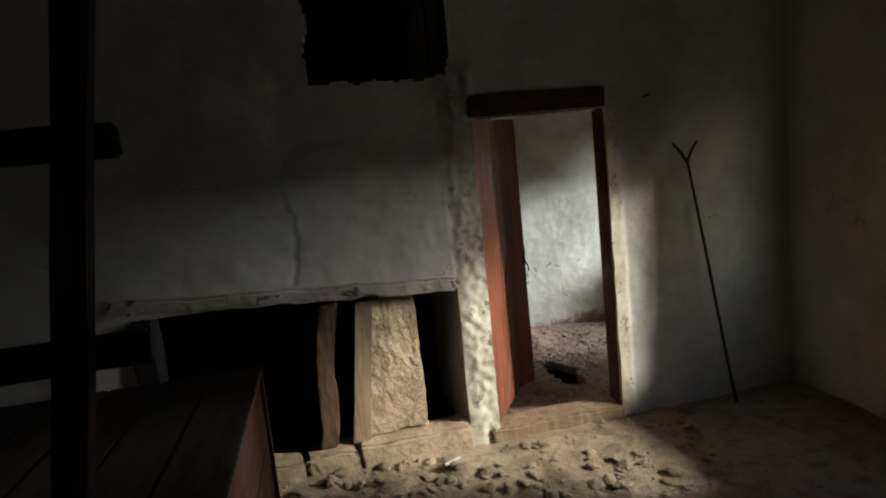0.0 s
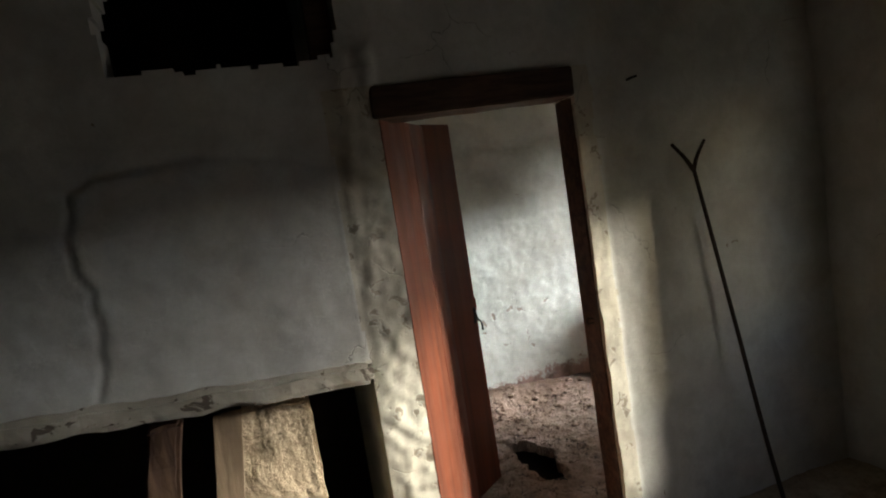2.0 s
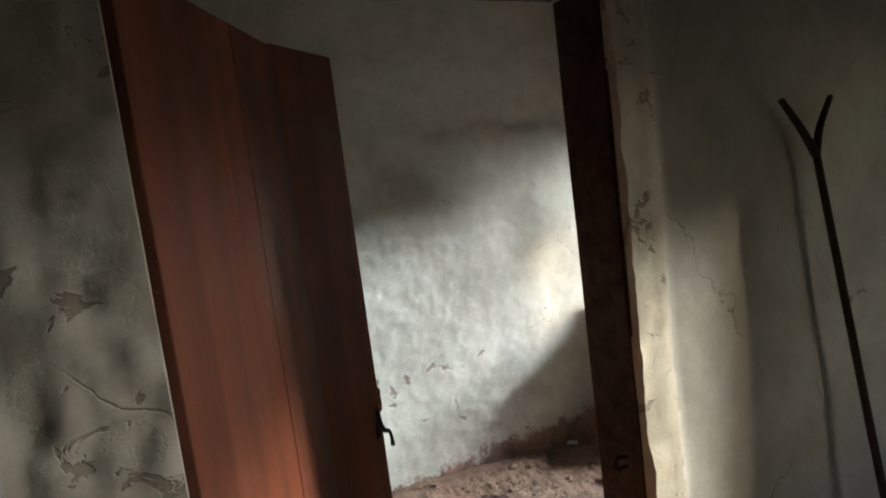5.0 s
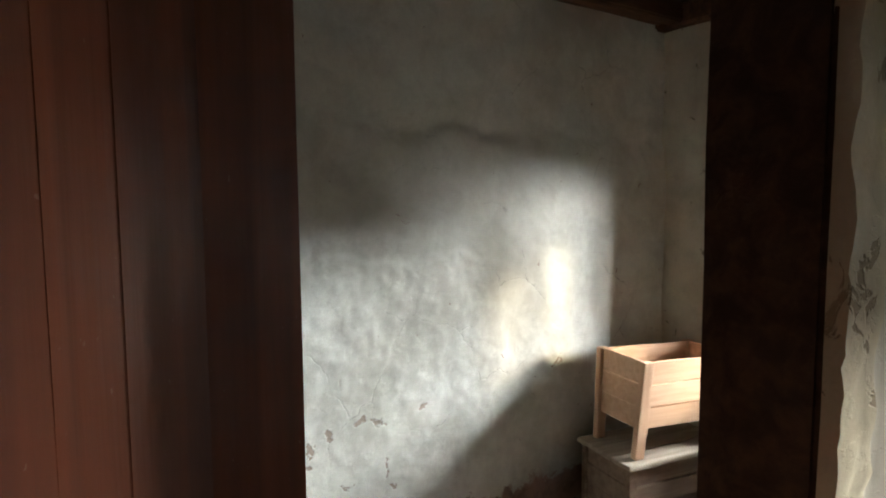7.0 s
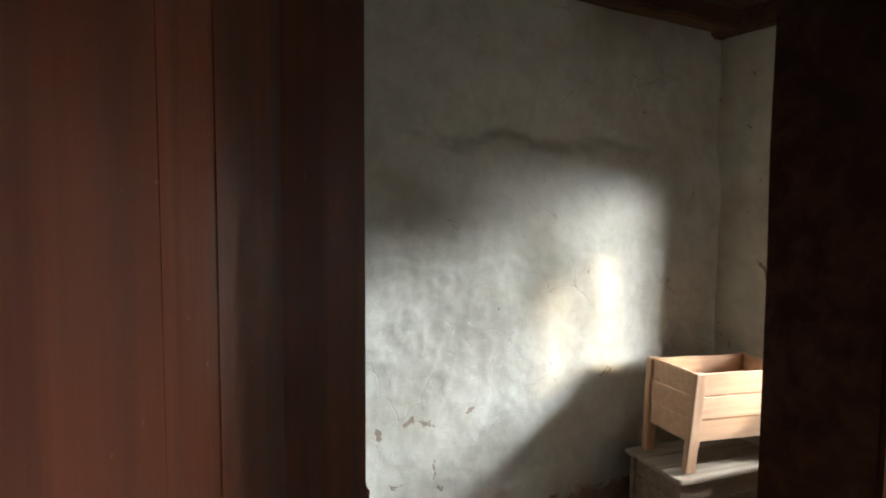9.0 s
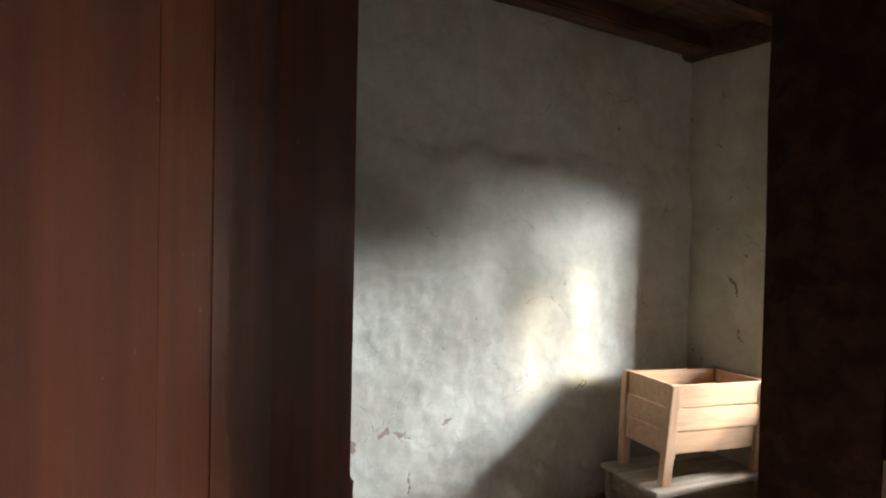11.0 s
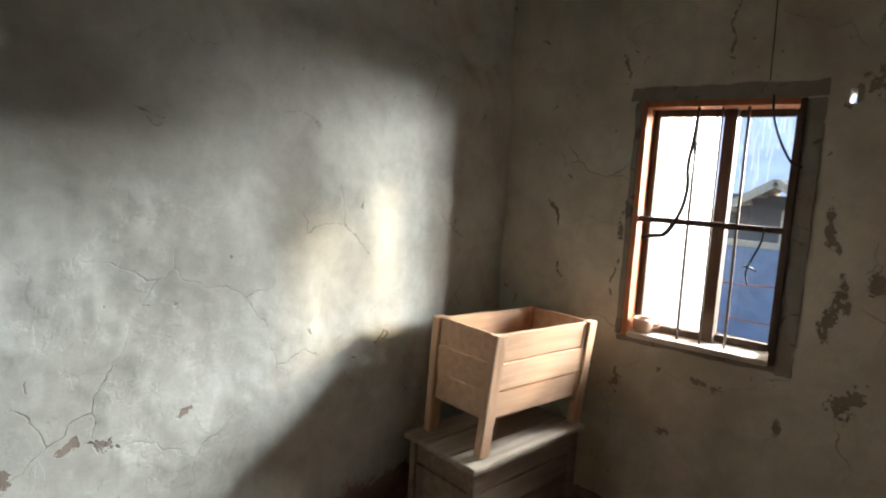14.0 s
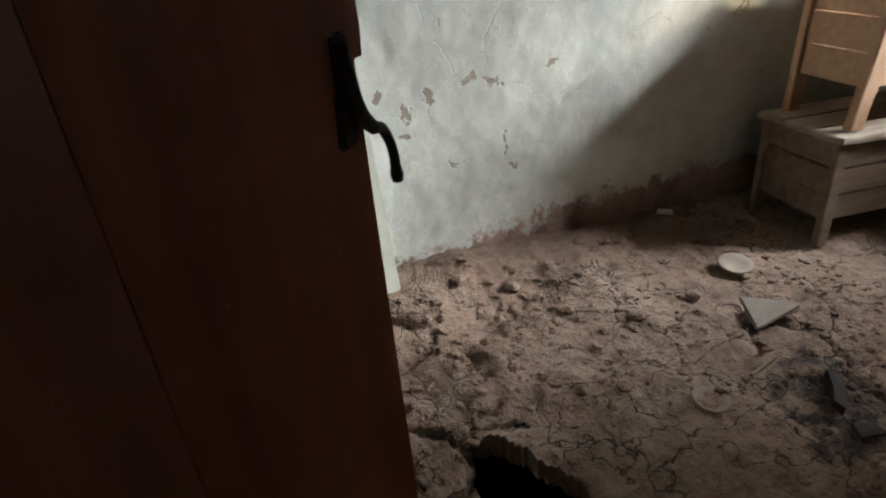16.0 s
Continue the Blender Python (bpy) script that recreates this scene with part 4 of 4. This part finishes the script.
tagged(part("hearth_plank", bm, M_POST, m=pose(-0.03, 3.675, 0.12, -3, 0, 0)), "weathered plank leaning beside the clay slab", "plank")
# frame left in the ragged hole above the hearth
bm = slab((0.60, 3.66, 2.15), (0.69, 3.75, 2.75), 0.006, 0.004, 10)
tagged(part("hole_post", bm, M_FRAME), "dark timber stud in the ragged wall hole", "", "", "structure")

# forked stick leaning on the wall
st = thing("forked_stick", "dark forked wooden stick leaning against the clay wall", "stick", pose(2.30, 3.585, 0.0))
part("shaft", tube(bend([(0.03, -0.10, 0.0), (0.0, -0.05, 0.35), (-0.055, -0.02, 0.80), (-0.12, 0.0, 1.25), (-0.165, 0.012, 1.55)], 6), [0.0105 - 0.0001 * k for k in range(25)], 9), M_STICK, st, smooth=True)
part("prong", tube(bend([(-0.165, 0.012, 1.54), (-0.20, 0.018, 1.60), (-0.255, 0.022, 1.665)], 4), [0.010 - 0.0004 * k for k in range(9)], 8), M_STICK, st, smooth=True)
part("prong", tube(bend([(-0.165, 0.012, 1.54), (-0.135, 0.018, 1.60), (-0.085, 0.022, 1.665)], 4), [0.0095 - 0.0004 * k for k in range(9)], 8), M_STICK, st, smooth=True)
nl = tube([(1.885, 3.64, 1.962), (1.893, 3.605, 1.966), (1.907, 3.60, 1.968)], 0.006, 6)
tagged(part("nail", nl, M_IRON), "bent iron nail in the clay wall", "nail")

# old chest by the walk
ch = thing("plank_chest", "old dark plank-topped chest with reddish sides", "chest", pose(-0.425, 2.88, 0.0))
for k in range(5):
    part("top_plank", slab((-0.20 * (k + 1) + 0.003, -1.35, 0.872), (-0.20 * k - 0.003, 0.0, 0.900), 0.004, 0.002, 8, seed=k + 31), M_CHEST, ch)
for k in range(3):
    part("side_plank", slab((-0.04, -1.33, 0.06 + k * 0.27), (-0.018, -0.045, 0.06 + (k + 1) * 0.27 - 0.004), 0.003, 0.002, 8, seed=k), M_CHESTS, ch)
part("back_plank", slab((-0.98, -0.035, 0.06), (-0.045, -0.015, 0.87), 0.003), M_CHESTS, ch)
part("back_plank", slab((-0.98, -1.335, 0.06), (-0.045, -1.315, 0.87), 0.003), M_CHESTS, ch)
part("side_plank", slab((-1.0, -1.33, 0.06), (-0.98, -0.02, 0.87), 0.003), M_CHESTS, ch)
for x0 in (-0.055, -1.0):
    for y0 in (-0.056, -1.346):
        part("leg", slab((x0, y0, 0.0), (x0 + 0.05, y0 + 0.05, 0.871), 0.004, 0.002, 6), M_CHESTS, ch)

# dark rack beside the start of the walk
rk = thing("wooden_rack", "dark rough timber rack with crossing rails", "rack", pose(-0.425, 1.21, 0.0, 0, 0, 0))
for x0 in (0.0, -0.75):
    part("post", slab((x0 - 0.022, -0.02, 0.0), (x0 + 0.022, 0.02, 2.30), 0.005, 0.004, 12, seed=int(10 + x0 * 10)), M_RACK, rk, m=pose(-0.285, 0, 0, 0, 9.4, 0))
for z in (0.45, 1.43, 1.725, 2.2):
    part("rail", slab((-0.84, 0.021, z - 0.024), (0.045, 0.05, z + 0.024), 0.005, 0.003, 12, seed=int(z * 10)), M_RACK, rk)

# ---- outside the window ----
us = [-4000, -500, -100, 4.02] + [4.02 + 0.6 * k for k in range(1, 60)] + [60, 200, 900, 4000]
vs = [-4000, -600, -100, -30] + [-30 + 1.5 * k for k in range(1, 50)] + [60, 200, 900, 4000]
gv = [(u, v, -1.5 + 0.08 * fbm(u, v, 0, 0.3)) for u in us for v in vs]
gf = [(i * len(vs) + j, (i + 1) * len(vs) + j, (i + 1) * len(vs) + j + 1, i * len(vs) + j + 1) for i in range(len(us) - 1) for j in range(len(vs) - 1)]
me = bpy.data.meshes.new("ground")
me.from_pydata(gv, [], gf)
me.materials.append(M_GROUND)
tagged(new("ground", me), "dry trodden yard ground", "", "", "structure")

sh = thing("sheet_metal_wall", "bright white ribbed sheet-metal wall outside the window", "wall", kind="structure")
bm = bmesh.new()
prof = []
x = 4.07
while x < 5.14:
    prof += [(x, 0.0), (x + 0.03, -0.022), (x + 0.07, -0.022), (x + 0.10, 0.0), (x + 0.2, 0.0)]
    x += 0.2
a = [bm.verts.new((px, 4.93 + py, -1.52)) for px, py in prof]
t = [bm.verts.new((px, 4.93 + py, 3.2)) for px, py in prof]
ab = [bm.verts.new((px, 4.96 + py, -1.52)) for px, py in prof]
tb = [bm.verts.new((px, 4.96 + py, 3.2)) for px, py in prof]
for k in range(len(prof) - 1):
    bm.faces.new((a[k], a[k + 1], t[k + 1], t[k]))
    bm.faces.new((ab[k + 1], ab[k], tb[k], tb[k + 1]))
part("cladding", bm, M_METALW, sh)
part("edge_post", slab((5.18, 4.90, -1.52), (5.27, 4.97, 3.2), 0.004), M_METALW, sh)

# open-gabled shed with a blue front
D0 = 14.0
shed = thing("shed", "open-gabled timber shed with a blue sheeted front", "shed", pose(D0, 5.9, 0.0, 0, 0, 0))
apex, eave, half = 1.58, 0.92, 1.05
part("tarp", slab((0.0, -half, -1.55), (0.06, half + 0.4, 0.30), 0.01, 0.03, 10), M_TARP, shed, "blue sheeting")
part("plate", slab((-0.03, -half, 0.30), (0.09, half + 0.1, 0.42), 0.01), M_SHEDF, shed)
for y in (-half, -half + 0.85):
    part("post", slab((-0.04, y, 0.42), (0.06, y + 0.10, eave + 0.12), 0.01), M_SHEDF, shed)
# dark sheet across the shed; its colour stands for the shade inside
part("infill", slab((0.9, -half, 0.3), (1.0, half + 0.1, 1.3), 0.0), M_SHEDD, shed, "dark sheet standing for the shaded interior")
for sgn in (1, -1):
    run = half + 0.25
    ang = math.degrees(math.atan2(apex - eave, half))
    ln = run / math.cos(radians(ang))
    m = pose(0, 0, apex, -sgn * ang, 0, 0)
    part("roof", slab((-0.35, 0 if sgn > 0 else -ln, 0.0), (2.5, ln if sgn > 0 else 0, 0.04), 0.005), M_SHEDR, shed, m=m)
    part("bargeboard", slab((-0.40, 0 if sgn > 0 else -ln, -0.10), (-0.36, ln if sgn > 0 else 0, 0.05), 0.005), M_SHEDF, shed, m=m)
    for k in range(5):
        q = (k + 0.5) * ln / 5
        part("purlin", slab((-0.3, (q if sgn > 0 else -q) - 0.03, -0.09), (2.4, (q if sgn > 0 else -q) + 0.03, -0.005), 0.004), M_SHEDF, shed, m=m)
for k, (z0, z1) in enumerate(((0.0, -0.15), (-0.42, -0.36))):
    w = thing("washing_line", "slack reddish washing line across the yard", "line")
    part("cord", tube(bend([(9.0, 4.2, z0 + 0.35), (9.0, 5.4, z0 + 0.28), (9.0, 6.6, z1 + 0.42)], 5), 0.008, 6), M_SASHL, w)
    for y in (4.2, 6.6):
        part("post", slab((8.98, y - 0.02, -1.55), (9.02, y + 0.02, z0 + 0.5), 0.004), M_POST, w)

# far wooded hillside, its hazy look painted in
hv, hf = [], []
nu, nv = 40, 16
for i in range(nu + 1):
    for j in range(nv + 1):
        y = -40 + 160 * i / nu
        k = j / nv
        hv.append((70 + 60 * k + 3 * fbm(y * 0.05, k * 3, 0), y, -1.0 + 46 * k + 4 * fbm(y * 0.04, k, 3)))
for i in range(nu):
    for j in range(nv):
        hf.append((i * (nv + 1) + j, (i + 1) * (nv + 1) + j, (i + 1) * (nv + 1) + j + 1, i * (nv + 1) + j + 1))
me = bpy.data.meshes.new("hillside")
me.from_pydata(hv, [], hf)
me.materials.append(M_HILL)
tagged(new("hillside_backdrop", me), "wooded hillside, hazy blue glow painted in", "", "", "structure")
bm = bmesh.new()
rnd = random.Random(21)
for _ in range(420):
    y, k = rnd.uniform(4, 50), rnd.uniform(0.02, 0.55)
    x, z = 70 + 60 * k - 0.5, -1.0 + 46 * k
    hgt = rnd.uniform(3, 7)
    tube([(x, y, z - 1), (x, y + rnd.uniform(-0.3, 0.3), z + hgt * 0.6), (x, y + rnd.uniform(-0.6, 0.6), z + hgt)], [0.13, 0.09, 0.03], 5, bm)
tagged(part("bare_trees", bm, M_TRUNK), "bare trunks on the far hillside, hazy paleness painted in", "trees", "", "stuff")
